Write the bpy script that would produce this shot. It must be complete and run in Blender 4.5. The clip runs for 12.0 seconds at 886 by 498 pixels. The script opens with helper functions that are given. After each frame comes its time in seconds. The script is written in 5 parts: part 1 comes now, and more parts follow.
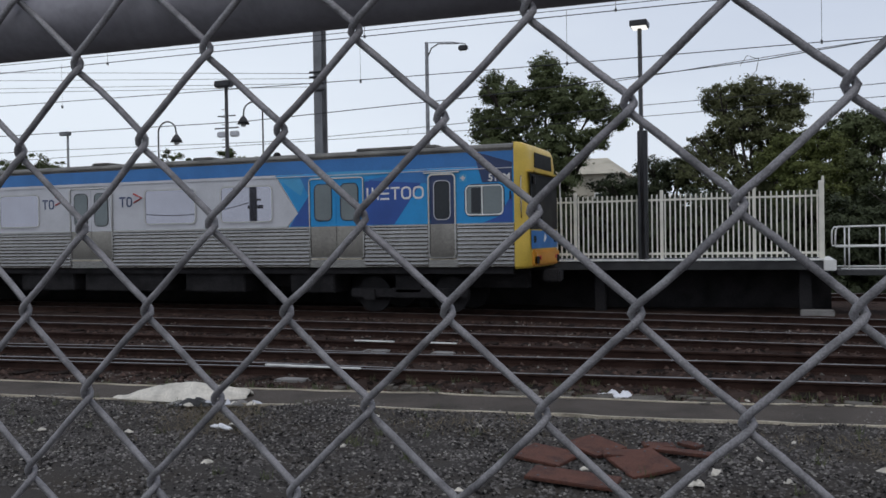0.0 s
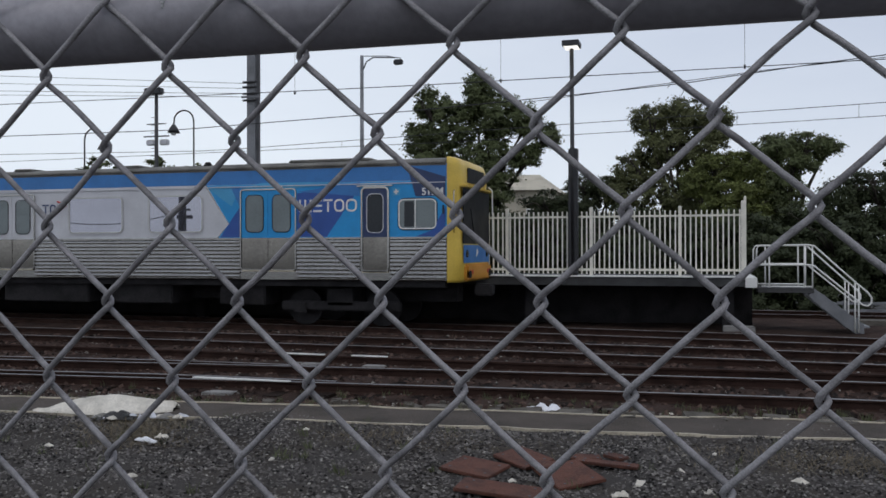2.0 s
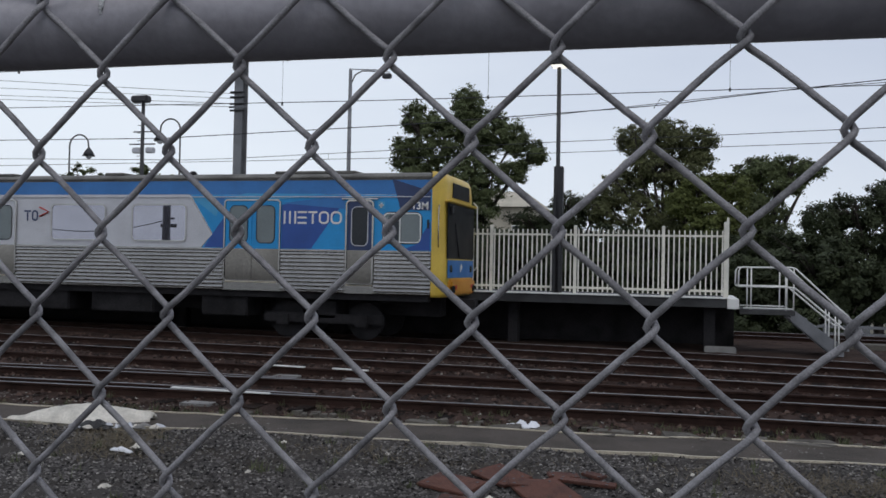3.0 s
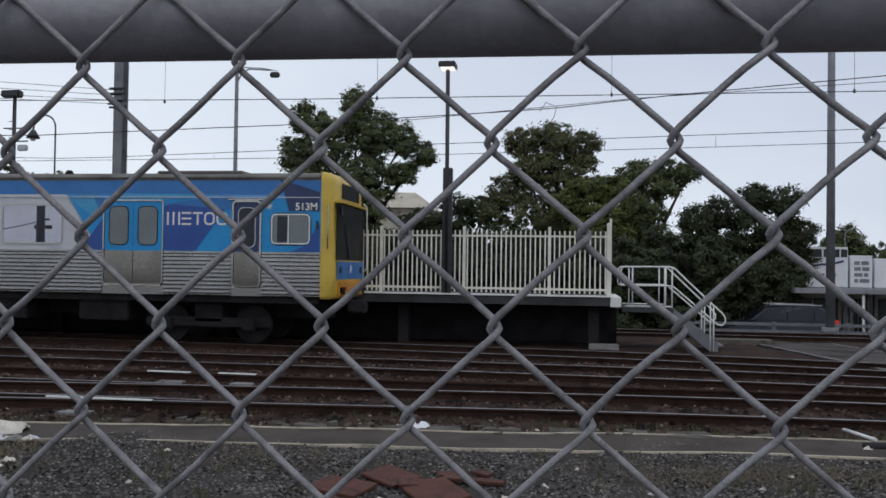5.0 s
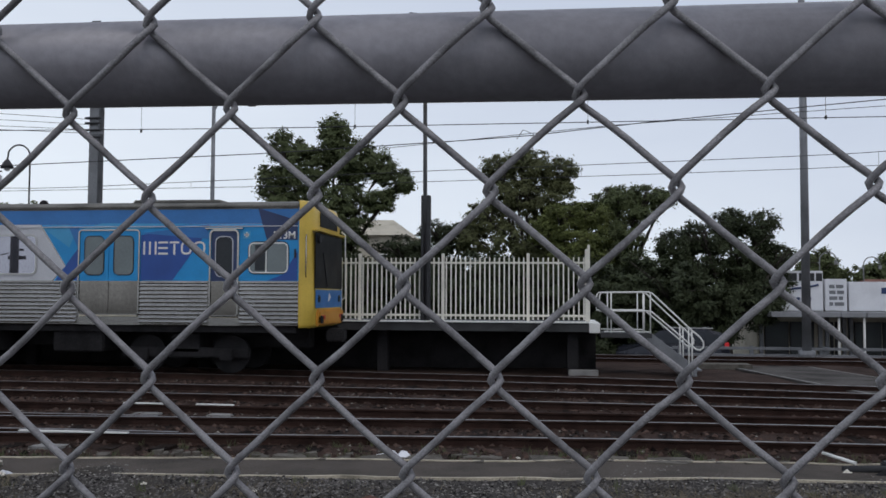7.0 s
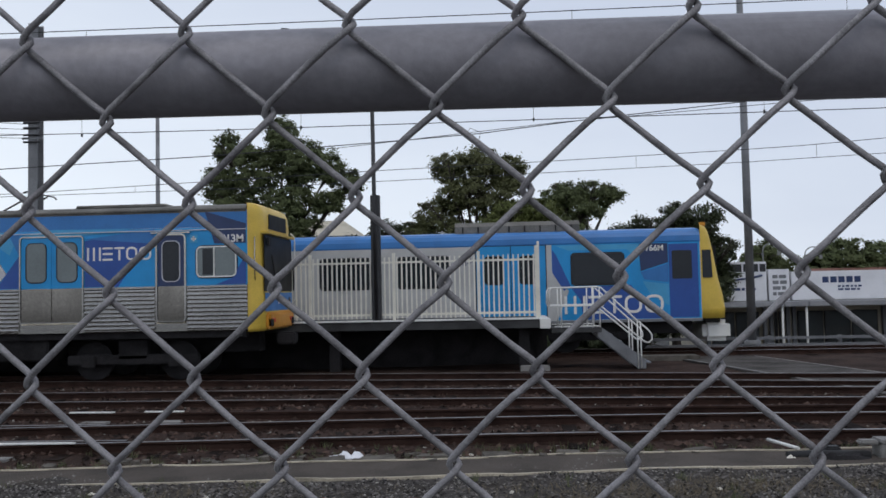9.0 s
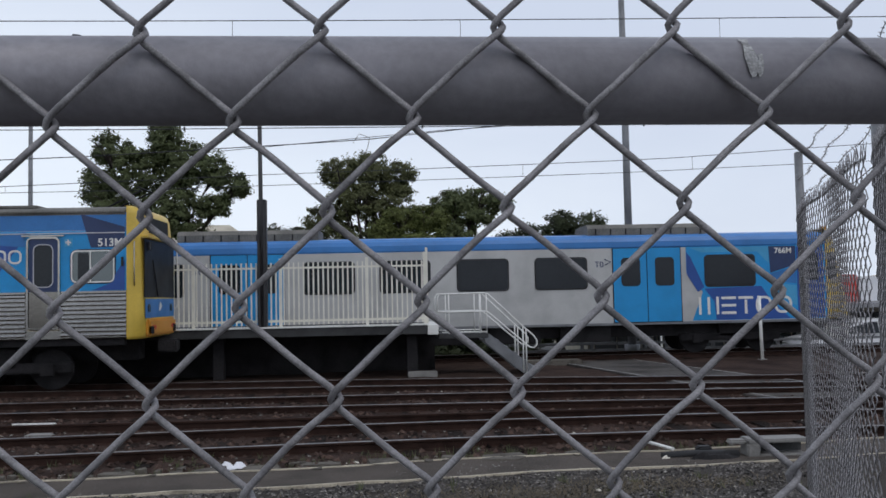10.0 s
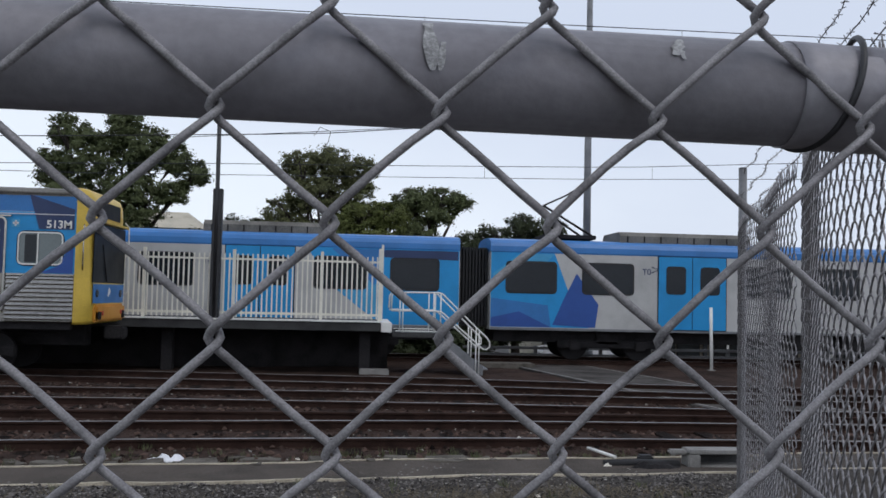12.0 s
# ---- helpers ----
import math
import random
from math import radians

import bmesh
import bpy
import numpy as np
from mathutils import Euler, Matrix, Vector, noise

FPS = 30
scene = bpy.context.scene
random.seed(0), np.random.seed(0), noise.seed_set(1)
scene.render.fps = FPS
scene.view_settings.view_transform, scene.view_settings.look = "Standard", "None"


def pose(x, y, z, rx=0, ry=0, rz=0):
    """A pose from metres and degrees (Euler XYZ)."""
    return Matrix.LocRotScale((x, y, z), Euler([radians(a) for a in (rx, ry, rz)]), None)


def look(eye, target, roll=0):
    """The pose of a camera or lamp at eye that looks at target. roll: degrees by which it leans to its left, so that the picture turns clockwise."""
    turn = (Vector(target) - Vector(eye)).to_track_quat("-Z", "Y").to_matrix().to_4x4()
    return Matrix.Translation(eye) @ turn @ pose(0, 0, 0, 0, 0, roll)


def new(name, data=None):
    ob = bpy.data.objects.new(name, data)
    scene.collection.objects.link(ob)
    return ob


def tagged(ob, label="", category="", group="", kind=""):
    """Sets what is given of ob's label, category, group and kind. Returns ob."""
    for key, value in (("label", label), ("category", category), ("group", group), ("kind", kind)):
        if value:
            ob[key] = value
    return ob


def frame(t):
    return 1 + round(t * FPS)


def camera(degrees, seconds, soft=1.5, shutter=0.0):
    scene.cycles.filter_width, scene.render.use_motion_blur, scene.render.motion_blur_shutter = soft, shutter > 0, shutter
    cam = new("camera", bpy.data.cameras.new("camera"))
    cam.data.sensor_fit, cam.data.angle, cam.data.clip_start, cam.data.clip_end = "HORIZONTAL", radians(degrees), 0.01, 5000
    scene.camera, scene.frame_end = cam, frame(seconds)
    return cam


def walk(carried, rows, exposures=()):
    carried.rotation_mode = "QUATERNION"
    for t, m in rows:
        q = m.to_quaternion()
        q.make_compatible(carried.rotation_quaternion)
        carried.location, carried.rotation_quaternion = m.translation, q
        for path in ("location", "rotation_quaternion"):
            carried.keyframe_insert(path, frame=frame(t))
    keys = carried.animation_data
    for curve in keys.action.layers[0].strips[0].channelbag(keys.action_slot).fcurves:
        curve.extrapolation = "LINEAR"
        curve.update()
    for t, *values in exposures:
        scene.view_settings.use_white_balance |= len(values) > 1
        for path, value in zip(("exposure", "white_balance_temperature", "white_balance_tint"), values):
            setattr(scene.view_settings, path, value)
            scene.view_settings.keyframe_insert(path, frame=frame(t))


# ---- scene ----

# ---- camera ----
cam = camera(53.1, 12.0, soft=1.6)
PATH = [
    (0, (0.1210, 0.0160, 1.8990), (-0.5950, 1.8830, 1.8710), -0.90),
    (0.5, (0.1100, 0.0040, 1.9030), (-0.5770, 1.8820, 1.9380), -0.80),
    (1, (0.1120, -0.0200, 1.9050), (-0.5390, 1.8710, 1.9490), 0.60),
    (1.5, (0.1330, -0.0370, 1.8870), (-0.4700, 1.8700, 1.8770), 0.00),
    (2, (0.1390, -0.0330, 1.8930), (-0.4330, 1.8830, 1.8950), -0.10),
    (2.5, (0.1500, -0.0190, 1.8940), (-0.4080, 1.9010, 1.9210), 0.70),
    (4.5, (0.1700, -0.0280, 1.8960), (-0.2250, 1.9320, 1.9400), 1.20),
    (5, (0.1760, -0.0220, 1.8960), (-0.1230, 1.9550, 1.9380), 0.80),
    (5.5, (0.1670, -0.0140, 1.9010), (-0.1030, 1.9670, 1.9570), 0.50),
    (6, (0.1600, -0.0150, 1.9030), (-0.0940, 1.9680, 1.9780), 0.20),
    (6.5, (0.1640, -0.0150, 1.9050), (-0.0820, 1.9680, 2.0060), 0.40),
    (8.5, (0.1810, -0.0270, 1.9050), (-0.0880, 1.9510, 2.0120), -0.80),
    (9, (0.2040, -0.0340, 1.9050), (0.0620, 1.9580, 2.0050), -1.20),
    (9.5, (0.2160, -0.0420, 1.9060), (0.2150, 1.9550, 2.0170), -0.90),
    (10, (0.2400, -0.0220, 1.9120), (0.3460, 1.9730, 2.0200), -1.20),
    (10.5, (0.3320, 0.0430, 1.9240), (0.4030, 2.0350, 2.0820), -0.70),
    (11, (0.3600, 0.0430, 1.9200), (0.5390, 2.0300, 2.0560), -0.30),
    (11.5, (0.3680, 0.0430, 1.9200), (0.5260, 2.0360, 1.9820), 0.50),
    (12, (0.3660, 0.0450, 1.9260), (0.5580, 2.0330, 2.0310), 1.30),
]
walk(cam, [(t, look(e, g, r)) for t, e, g, r in PATH], [(0, -0.06), (6.5, -0.05), (8.5, 0.0), (10.5, 0.12), (11, 0.08), (11.5, 0.15), (12, 0.16)])

# ---- light: flat overcast daylight ----
world = bpy.data.worlds.new("overcast_sky")
scene.world = world
world.use_nodes = True
wn, wl = world.node_tree.nodes, world.node_tree.links
wn.clear()
w_out = wn.new("ShaderNodeOutputWorld")
w_bg = wn.new("ShaderNodeBackground")
w_sky = wn.new("ShaderNodeTexSky")
w_sky.sky_type = "NISHITA"
w_sky.sun_disc = False
w_sky.sun_elevation, w_sky.sun_rotation = radians(50), radians(150)
w_sky.dust_density = 4.0
w_mix = wn.new("ShaderNodeMixRGB")
w_mix.inputs[0].default_value = 0.93
w_ramp = wn.new("ShaderNodeValToRGB")
w_tc = wn.new("ShaderNodeTexCoord")
w_sep = wn.new("ShaderNodeSeparateXYZ")
w_noise = wn.new("ShaderNodeTexNoise")
w_noise.inputs["Scale"].default_value = 2.2
w_noise.inputs["Detail"].default_value = 5
w_map = wn.new("ShaderNodeMapping")
w_map.inputs["Scale"].default_value = (1, 1, 3.5)
w_add = wn.new("ShaderNodeMath")
w_add.operation = "MULTIPLY_ADD"
w_add.inputs[1].default_value = 0.34
wl.new(w_tc.outputs["Generated"], w_sep.inputs[0])
wl.new(w_tc.outputs["Generated"], w_map.inputs[0])
wl.new(w_map.outputs[0], w_noise.inputs["Vector"])
wl.new(w_noise.outputs["Fac"], w_add.inputs[0])
w_tilt = wn.new("ShaderNodeMath")
w_tilt.operation = "MULTIPLY_ADD"
w_tilt.inputs[1].default_value = 0.32
wl.new(w_sep.outputs["X"], w_tilt.inputs[0])
wl.new(w_sep.outputs["Z"], w_tilt.inputs[2])
wl.new(w_tilt.outputs[0], w_add.inputs[2])
wl.new(w_add.outputs[0], w_ramp.inputs[0])
w_ramp.color_ramp.elements[0].position = 0.12
w_ramp.color_ramp.elements[0].color = (7.3, 7.92, 8.75, 1)
w_ramp.color_ramp.elements[1].position = 0.5
w_ramp.color_ramp.elements[1].color = (5.15, 5.72, 6.9, 1)
wl.new(w_sky.outputs[0], w_mix.inputs[1])
wl.new(w_ramp.outputs[0], w_mix.inputs[2])
wl.new(w_mix.outputs[0], w_bg.inputs[0])
w_bg.inputs["Strength"].default_value = 0.117
wl.new(w_bg.outputs[0], w_out.inputs[0])

sun = new("sun", bpy.data.lights.new("sun", "SUN"))
sun.data.energy, sun.data.angle = 0.5, radians(25)
sun.data.color = (1.0, 0.97, 0.93)
sun.matrix_world = look((0, 0, 60), (-20, 30, 0))


# ---- materials ----
def mat(name, color, rough=0.6, metal=0.0, var=0.25, scale=6.0, bump=0.0, fine=60.0, second=None, rand=0.0, spec=0.5, grime=0.0):
    """Base colour with broad stains and fine grain; second: a colour mixed in by patches; rand: shade per object."""
    m = bpy.data.materials.new(name)
    m.use_nodes = True
    n, l = m.node_tree.nodes, m.node_tree.links
    b = n["Principled BSDF"]
    b.inputs["Metallic"].default_value = metal
    b.inputs["Specular IOR Level"].default_value = spec
    tc = n.new("ShaderNodeTexCoord")
    geo = n.new("ShaderNodeNewGeometry")
    n1 = n.new("ShaderNodeTexNoise")
    n1.inputs["Scale"].default_value, n1.inputs["Detail"].default_value = scale, 6
    n2 = n.new("ShaderNodeTexNoise")
    n2.inputs["Scale"].default_value, n2.inputs["Detail"].default_value = fine, 4
    for q in (n1, n2):
        l.new(geo.outputs["Position"] if not rand == -1 else tc.outputs["Object"], q.inputs["Vector"])
    mx = n.new("ShaderNodeMixRGB")
    c2 = second if second else tuple(c * 0.55 for c in color)
    mx.inputs[1].default_value, mx.inputs[2].default_value = (*color, 1), (*c2, 1)
    rp = n.new("ShaderNodeValToRGB")
    rp.color_ramp.elements[0].position, rp.color_ramp.elements[1].position = 0.42, 0.68
    rp.color_ramp.elements[1].color = (min(1, var * 2), min(1, var * 2), min(1, var * 2), 1)
    l.new(n1.outputs["Fac"], rp.inputs[0])
    l.new(rp.outputs[0], mx.inputs[0])
    mx2 = n.new("ShaderNodeMixRGB")
    mx2.blend_type = "MULTIPLY"
    mx2.inputs[0].default_value = var
    g = n.new("ShaderNodeValToRGB")
    g.color_ramp.elements[0].position, g.color_ramp.elements[1].position = 0.35, 0.65
    g.color_ramp.elements[0].color = (0.35, 0.35, 0.35, 1)
    l.new(n2.outputs["Fac"], g.inputs[0])
    l.new(mx.outputs[0], mx2.inputs[1])
    l.new(g.outputs[0], mx2.inputs[2])
    last = mx2.outputs[0]
    if rand > 0:
        oi = n.new("ShaderNodeObjectInfo")
        hs = n.new("ShaderNodeHueSaturation")
        mr = n.new("ShaderNodeMapRange")
        mr.inputs["To Min"].default_value, mr.inputs["To Max"].default_value = 1 - rand, 1 + rand
        ad = n.new("ShaderNodeMath")
        ad.operation = "ADD"
        fr = n.new("ShaderNodeMath")
        fr.operation = "FRACT"
        l.new(oi.outputs["Random"], ad.inputs[0])
        l.new(geo.outputs["Random Per Island"], ad.inputs[1])
        l.new(ad.outputs[0], fr.inputs[0])
        l.new(fr.outputs[0], mr.inputs["Value"])
        l.new(mr.outputs[0], hs.inputs["Value"])
        l.new(last, hs.inputs["Color"])
        last = hs.outputs[0]
    l.new(last, b.inputs["Base Color"])
    rr = n.new("ShaderNodeMapRange")
    rr.inputs["To Min"].default_value, rr.inputs["To Max"].default_value = max(0.005, rough - min(0.12, 0.6 * rough)), min(1, rough + min(0.12, 0.6 * rough))
    l.new(n1.outputs["Fac"], rr.inputs["Value"])
    l.new(rr.outputs[0], b.inputs["Roughness"])
    if bump:
        bp = n.new("ShaderNodeBump")
        bp.inputs["Strength"].default_value, bp.inputs["Distance"].default_value = min(1.0, bump), 0.02
        l.new(n2.outputs["Fac"], bp.inputs["Height"])
        l.new(bp.outputs[0], b.inputs["Normal"])
    return m


M = {
    "galv": mat("galvanised_wire", (0.345, 0.332, 0.34), 0.66, 0.3, 0.5, 90, 0.16, 1400),
    "rail_pipe": mat("weathered_steel_pipe", (0.312, 0.30, 0.322), 0.5, 0.25, 0.22, 9, 0.04, 220),
    "gravel": mat("dark_gravel", (0.064, 0.057, 0.052), 0.95, 0, 0.5, 1.3, 0.7, 90, (0.062, 0.052, 0.042), spec=0.12),
    "ballast": mat("rusty_ballast", (0.060, 0.039, 0.031), 0.95, 0, 0.5, 1.1, 1.0, 30, (0.030, 0.020, 0.0165), spec=0.08),
    "strip": mat("trodden_strip", (0.098, 0.081, 0.068), 0.9, 0, 0.5, 1.4, 0.6, 90, (0.058, 0.049, 0.041), spec=0.2),
    "scrape": mat("scraped_paint", (0.5, 0.5, 0.5), 0.8, 0, 0.6, 260, 0.3, 900),
    "steel_door": mat("dull_door_steel", (0.25, 0.235, 0.215), 0.13, 1.0, 0.25, 1.1, 0.0, 14),
    "awning": mat("awning_metal", (0.30, 0.30, 0.31), 0.6, 0.1, 0.3, 1.5, 0.1, 40),
    "asphalt": mat("asphalt", (0.072, 0.068, 0.062), 0.9, 0, 0.4, 2, 0.6, 120),
    "rail_side": mat("rusty_rail_web", (0.045, 0.024, 0.018), 0.85, 0.0, 0.5, 4, 0.4, 80, spec=0.15),
    "rail_head": mat("polished_rail_head", (0.34, 0.32, 0.31), 0.45, 0.9, 0.6, 3, 0.05, 90),
    "sleeper": mat("sleeper", (0.02, 0.013, 0.01), 0.9, 0, 0.5, 3, 0.6, 40, rand=0.3, spec=0.1),
    "worn_path": mat("worn_path", (0.105, 0.095, 0.087), 0.95, 0, 0.6, 0.9, 0.8, 40, (0.035, 0.03, 0.026), spec=0.15),
    "concrete": mat("concrete", (0.26, 0.25, 0.235), 0.9, 0, 0.4, 2.5, 0.4, 60),
    # Dark mottled grey, used on the platform deck and stair landing among others
    "dark_concrete": mat("dark_grey_concrete", (0.06, 0.06, 0.06), 0.9, 0, 0.5, 1.5, 0.4, 40),
    "white_paint": mat("white_paint", (0.78, 0.77, 0.73), 0.5, 0, 0.14, 3, 0.05, 60),
    "cream_paint": mat("cream_paint", (0.80, 0.77, 0.67), 0.5, 0, 0.15, 3, 0.05, 60),
    "black_paint": mat("black_paint", (0.025, 0.025, 0.028), 0.5, 0, 0.3, 5, 0.05, 60),
    "steel": mat("stainless_steel", (0.37, 0.36, 0.345), 0.2, 0.97, 0.18, 0.9, 0.0, 14),
    "pale_grey": mat("pale_grey_vinyl", (0.56, 0.56, 0.585), 0.4, 0.15, 0.14, 1.5, 0.03, 40),
    "silver": mat("silver_panel", (0.52, 0.515, 0.50), 0.42, 0.2, 0.2, 1.5, 0.03, 40),
    "blue": mat("mid_blue_vinyl", (0.03, 0.18, 0.48), 0.4, 0, 0.18, 1.5, 0.03, 40),
    "cyan": mat("bright_blue_vinyl", (0.008, 0.28, 0.63), 0.4, 0, 0.15, 1.5, 0.03, 40),
    "navy": mat("navy_vinyl", (0.02, 0.08, 0.33), 0.4, 0, 0.18, 1.5, 0.03, 40),
    "teal": mat("pale_blue_vinyl", (0.06, 0.34, 0.60), 0.4, 0, 0.15, 1.5, 0.03, 40),
    "dark_navy": mat("dark_navy_vinyl", (0.02, 0.04, 0.12), 0.4, 0, 0.18, 1.5, 0.03, 40),
    "yellow": mat("yellow_paint", (0.68, 0.47, 0.07), 0.42, 0, 0.18, 1.8, 0.03, 40),
    "orange": mat("orange_paint", (0.62, 0.27, 0.02), 0.45, 0, 0.2, 1.8, 0.03, 40),
    "rubber": mat("black_rubber", (0.02, 0.02, 0.022), 0.75, 0, 0.3, 5, 0.1, 60),
    # Grime on train gear; below the platform deck its darkness stands for shade
    "under": mat("grime_and_deck_shade", (0.032, 0.030, 0.031), 0.9, 0.0, 0.5, 2, 0.3, 30, spec=0.15),
    "screen_glass": mat("tinted_windscreen", (0.012, 0.012, 0.014), 0.4, 0, 0.2, 2, 0, 20, spec=0.12),
    "glass_grey": mat("grey_green_glass", (0.13, 0.15, 0.155), 0.06, 0.5, 0.2, 0.8, 0, 20),
    "glass_pale": mat("mirror_film_glass", (0.33, 0.33, 0.38), 0.012, 0.85, 0.12, 0.8, 0, 20),
    "glass_dark": mat("dark_glass", (0.02, 0.024, 0.03), 0.12, 0, 0.2, 0.8, 0, 20, spec=0.25),
    "roof": mat("train_roof", (0.20, 0.19, 0.17), 0.8, 0.1, 0.5, 1.2, 0.2, 30),
    "red": mat("red_paint", (0.55, 0.05, 0.035), 0.5, 0, 0.2, 2, 0.03, 40),
    "bark": mat("bark", (0.07, 0.055, 0.045), 0.95, 0, 0.5, 4, 0.8, 25),
    "rust": mat("rusty_plate", (0.13, 0.047, 0.028), 0.85, 0.2, 0.5, 7, 0.6, 60, (0.08, 0.035, 0.025)),
    "white_sheet": mat("dirty_white_sheet", (0.70, 0.65, 0.56), 0.8, 0, 0.3, 5, 0.5, 40),
    "timber": mat("weathered_timber", (0.58, 0.51, 0.39), 0.9, 0, 0.6, 3, 0.4, 60),
    "grey_steel": mat("grey_painted_steel", (0.22, 0.225, 0.235), 0.55, 0.3, 0.3, 2, 0.1, 50),
    "wall_pale": mat("pale_render", (0.52, 0.47, 0.37), 0.85, 0, 0.25, 1, 0.1, 30),
    "shop_white": mat("shop_sign_white", (0.75, 0.75, 0.77), 0.6, 0, 0.12, 1.5, 0.03, 30),
    "rubble": mat("weathered_concrete_rubble", (0.15, 0.135, 0.115), 0.95, 0, 0.5, 5, 0.5, 60, spec=0.15),
    "tile_red": mat("roof_tile", (0.22, 0.10, 0.075), 0.85, 0, 0.4, 2, 0.3, 20),
}


def leaf_mat(name, dark, light):
    m = bpy.data.materials.new(name)
    m.use_nodes = True
    n, l = m.node_tree.nodes, m.node_tree.links
    b = n["Principled BSDF"]
    b.inputs["Roughness"].default_value = 0.65
    b.inputs["Specular IOR Level"].default_value = 0.25
    geo = n.new("ShaderNodeNewGeometry")
    tex = n.new("ShaderNodeTexNoise")
    tex.inputs["Scale"].default_value = 0.7
    l.new(geo.outputs["Position"], tex.inputs["Vector"])
    ad = n.new("ShaderNodeMath")
    ad.operation = "MULTIPLY_ADD"
    ad.inputs[1].default_value = 0.3
    l.new(geo.outputs["Random Per Island"], ad.inputs[0])
    ml = n.new("ShaderNodeMath")
    ml.operation = "MULTIPLY"
    ml.inputs[1].default_value = 0.6
    l.new(tex.outputs["Fac"], ml.inputs[0])
    l.new(ml.outputs[0], ad.inputs[2])
    mx = n.new("ShaderNodeMixRGB")
    mx.inputs[1].default_value, mx.inputs[2].default_value = (*dark, 1), (*light, 1)
    l.new(ad.outputs[0], mx.inputs[0])
    l.new(mx.outputs[0], b.inputs["Base Color"])
    return m


M["leaf"] = leaf_mat("leaf_dark_green", (0.048, 0.06, 0.025), (0.135, 0.16, 0.065))
M["leaf_bright"] = leaf_mat("leaf_yellow_green", (0.05, 0.065, 0.016), (0.15, 0.165, 0.045))
M["leaf_brown"] = leaf_mat("leaf_olive", (0.046, 0.05, 0.022), (0.155, 0.165, 0.066))
M["straw"] = leaf_mat("straw", (0.05, 0.038, 0.022), (0.20, 0.16, 0.10))
# Leaf green darkened to stand for the shade behind the picket fence
M["leaf_shaded"] = leaf_mat("leaf_shaded", (0.016, 0.022, 0.011), (0.07, 0.085, 0.036))
M["weed"] = leaf_mat("weed", (0.05, 0.06, 0.03), (0.12, 0.13, 0.06))


# ---- mesh helpers ----
def part(name, bm, material, parent=None, label=""):
    """One mesh object from a bmesh (or a shared mesh) under a thing or a part."""
    if isinstance(bm, bmesh.types.BMesh):
        me = bpy.data.meshes.new(name)
        bm.to_mesh(me)
        bm.free()
    else:
        me = bm
    if material is not None and not me.materials:
        me.materials.append(M[material] if isinstance(material, str) else material)
    ob = new(name, me)
    if parent is not None:
        ob.parent = parent
    if label:
        ob["label"] = label
    return ob


def thing(name, label, category, loc=(0, 0, 0), group="", kind="", rz=0):
    ob = new(name)
    ob.matrix_basis = pose(*loc, 0, 0, rz)
    return tagged(ob, label, category, group, kind)


def box(bm, x0, x1, y0, y1, z0, z1, bevel=0.0):
    b = bm if not bevel else bmesh.new()
    vs = [b.verts.new(p) for p in ((x0, y0, z0), (x1, y0, z0), (x1, y1, z0), (x0, y1, z0), (x0, y0, z1), (x1, y0, z1), (x1, y1, z1), (x0, y1, z1))]
    for f in ((0, 3, 2, 1), (4, 5, 6, 7), (0, 1, 5, 4), (1, 2, 6, 5), (2, 3, 7, 6), (3, 0, 4, 7)):
        b.faces.new([vs[i] for i in f])
    if bevel:
        bmesh.ops.bevel(b, geom=b.edges[:], offset=bevel, segments=2, affect="EDGES")
        merge(bm, b)
    return bm


def merge(bm, b):
    me = bpy.data.meshes.new("tmp")
    b.to_mesh(me)
    b.free()
    bm.from_mesh(me)
    bpy.data.meshes.remove(me)


def bx(*a, bevel=0.0):
    return box(bmesh.new(), *a, bevel=bevel)


def tube(bm, pts, r, n=8, caps=True, r2=None):
    """A round bar along a run of points; r2: its radius at the end."""
    pts = [Vector(p) for p in pts]
    rings = []
    up = None
    for i, p in enumerate(pts):
        d = (pts[min(i + 1, len(pts) - 1)] - pts[max(i - 1, 0)]).normalized()
        if up is None:
            up = Vector((0, 0, 1)) if abs(d.z) < 0.9 else Vector((1, 0, 0))
        s = d.cross(up).normalized()
        up = s.cross(d).normalized()
        rr = r if r2 is None else r + (r2 - r) * i / (len(pts) - 1)
        rings.append([bm.verts.new(p + rr * (math.cos(a) * s + math.sin(a) * up)) for a in (2 * math.pi * k / n for k in range(n))])
    for a, b in zip(rings, rings[1:]):
        for k in range(n):
            f = bm.faces.new((a[k], a[(k + 1) % n], b[(k + 1) % n], b[k]))
            f.smooth = True
    if caps:
        bm.faces.new(rings[0][::-1])
        bm.faces.new(rings[-1])
    return bm


def tb(pts, r, n=8, **k):
    return tube(bmesh.new(), pts, r, n, **k)


def extrude_profile(bm, prof, x0, x1, close=True):
    """A run of (y, z) points drawn along x."""
    a = [bm.verts.new((x0, y, z)) for y, z in prof]
    b = [bm.verts.new((x1, y, z)) for y, z in prof]
    n = len(prof)
    for i in range(n if close else n - 1):
        j = (i + 1) % n
        bm.faces.new((a[i], a[j], b[j], b[i]))
    if close:
        bm.faces.new(a[::-1])
        bm.faces.new(b)
    return bm


def plate(pts, y, t=0.006):
    """A thin sheet in the xz plane, with its face towards -y at y - t."""
    bm = bmesh.new()
    f = [bm.verts.new((x, y - t, z)) for x, z in pts]
    b = [bm.verts.new((x, y, z)) for x, z in pts]
    bm.faces.new(f)
    n = len(pts)
    for i in range(n):
        bm.faces.new((f[i], b[i], b[(i + 1) % n], f[(i + 1) % n]))
    bmesh.ops.recalc_face_normals(bm, faces=bm.faces[:])
    return bm


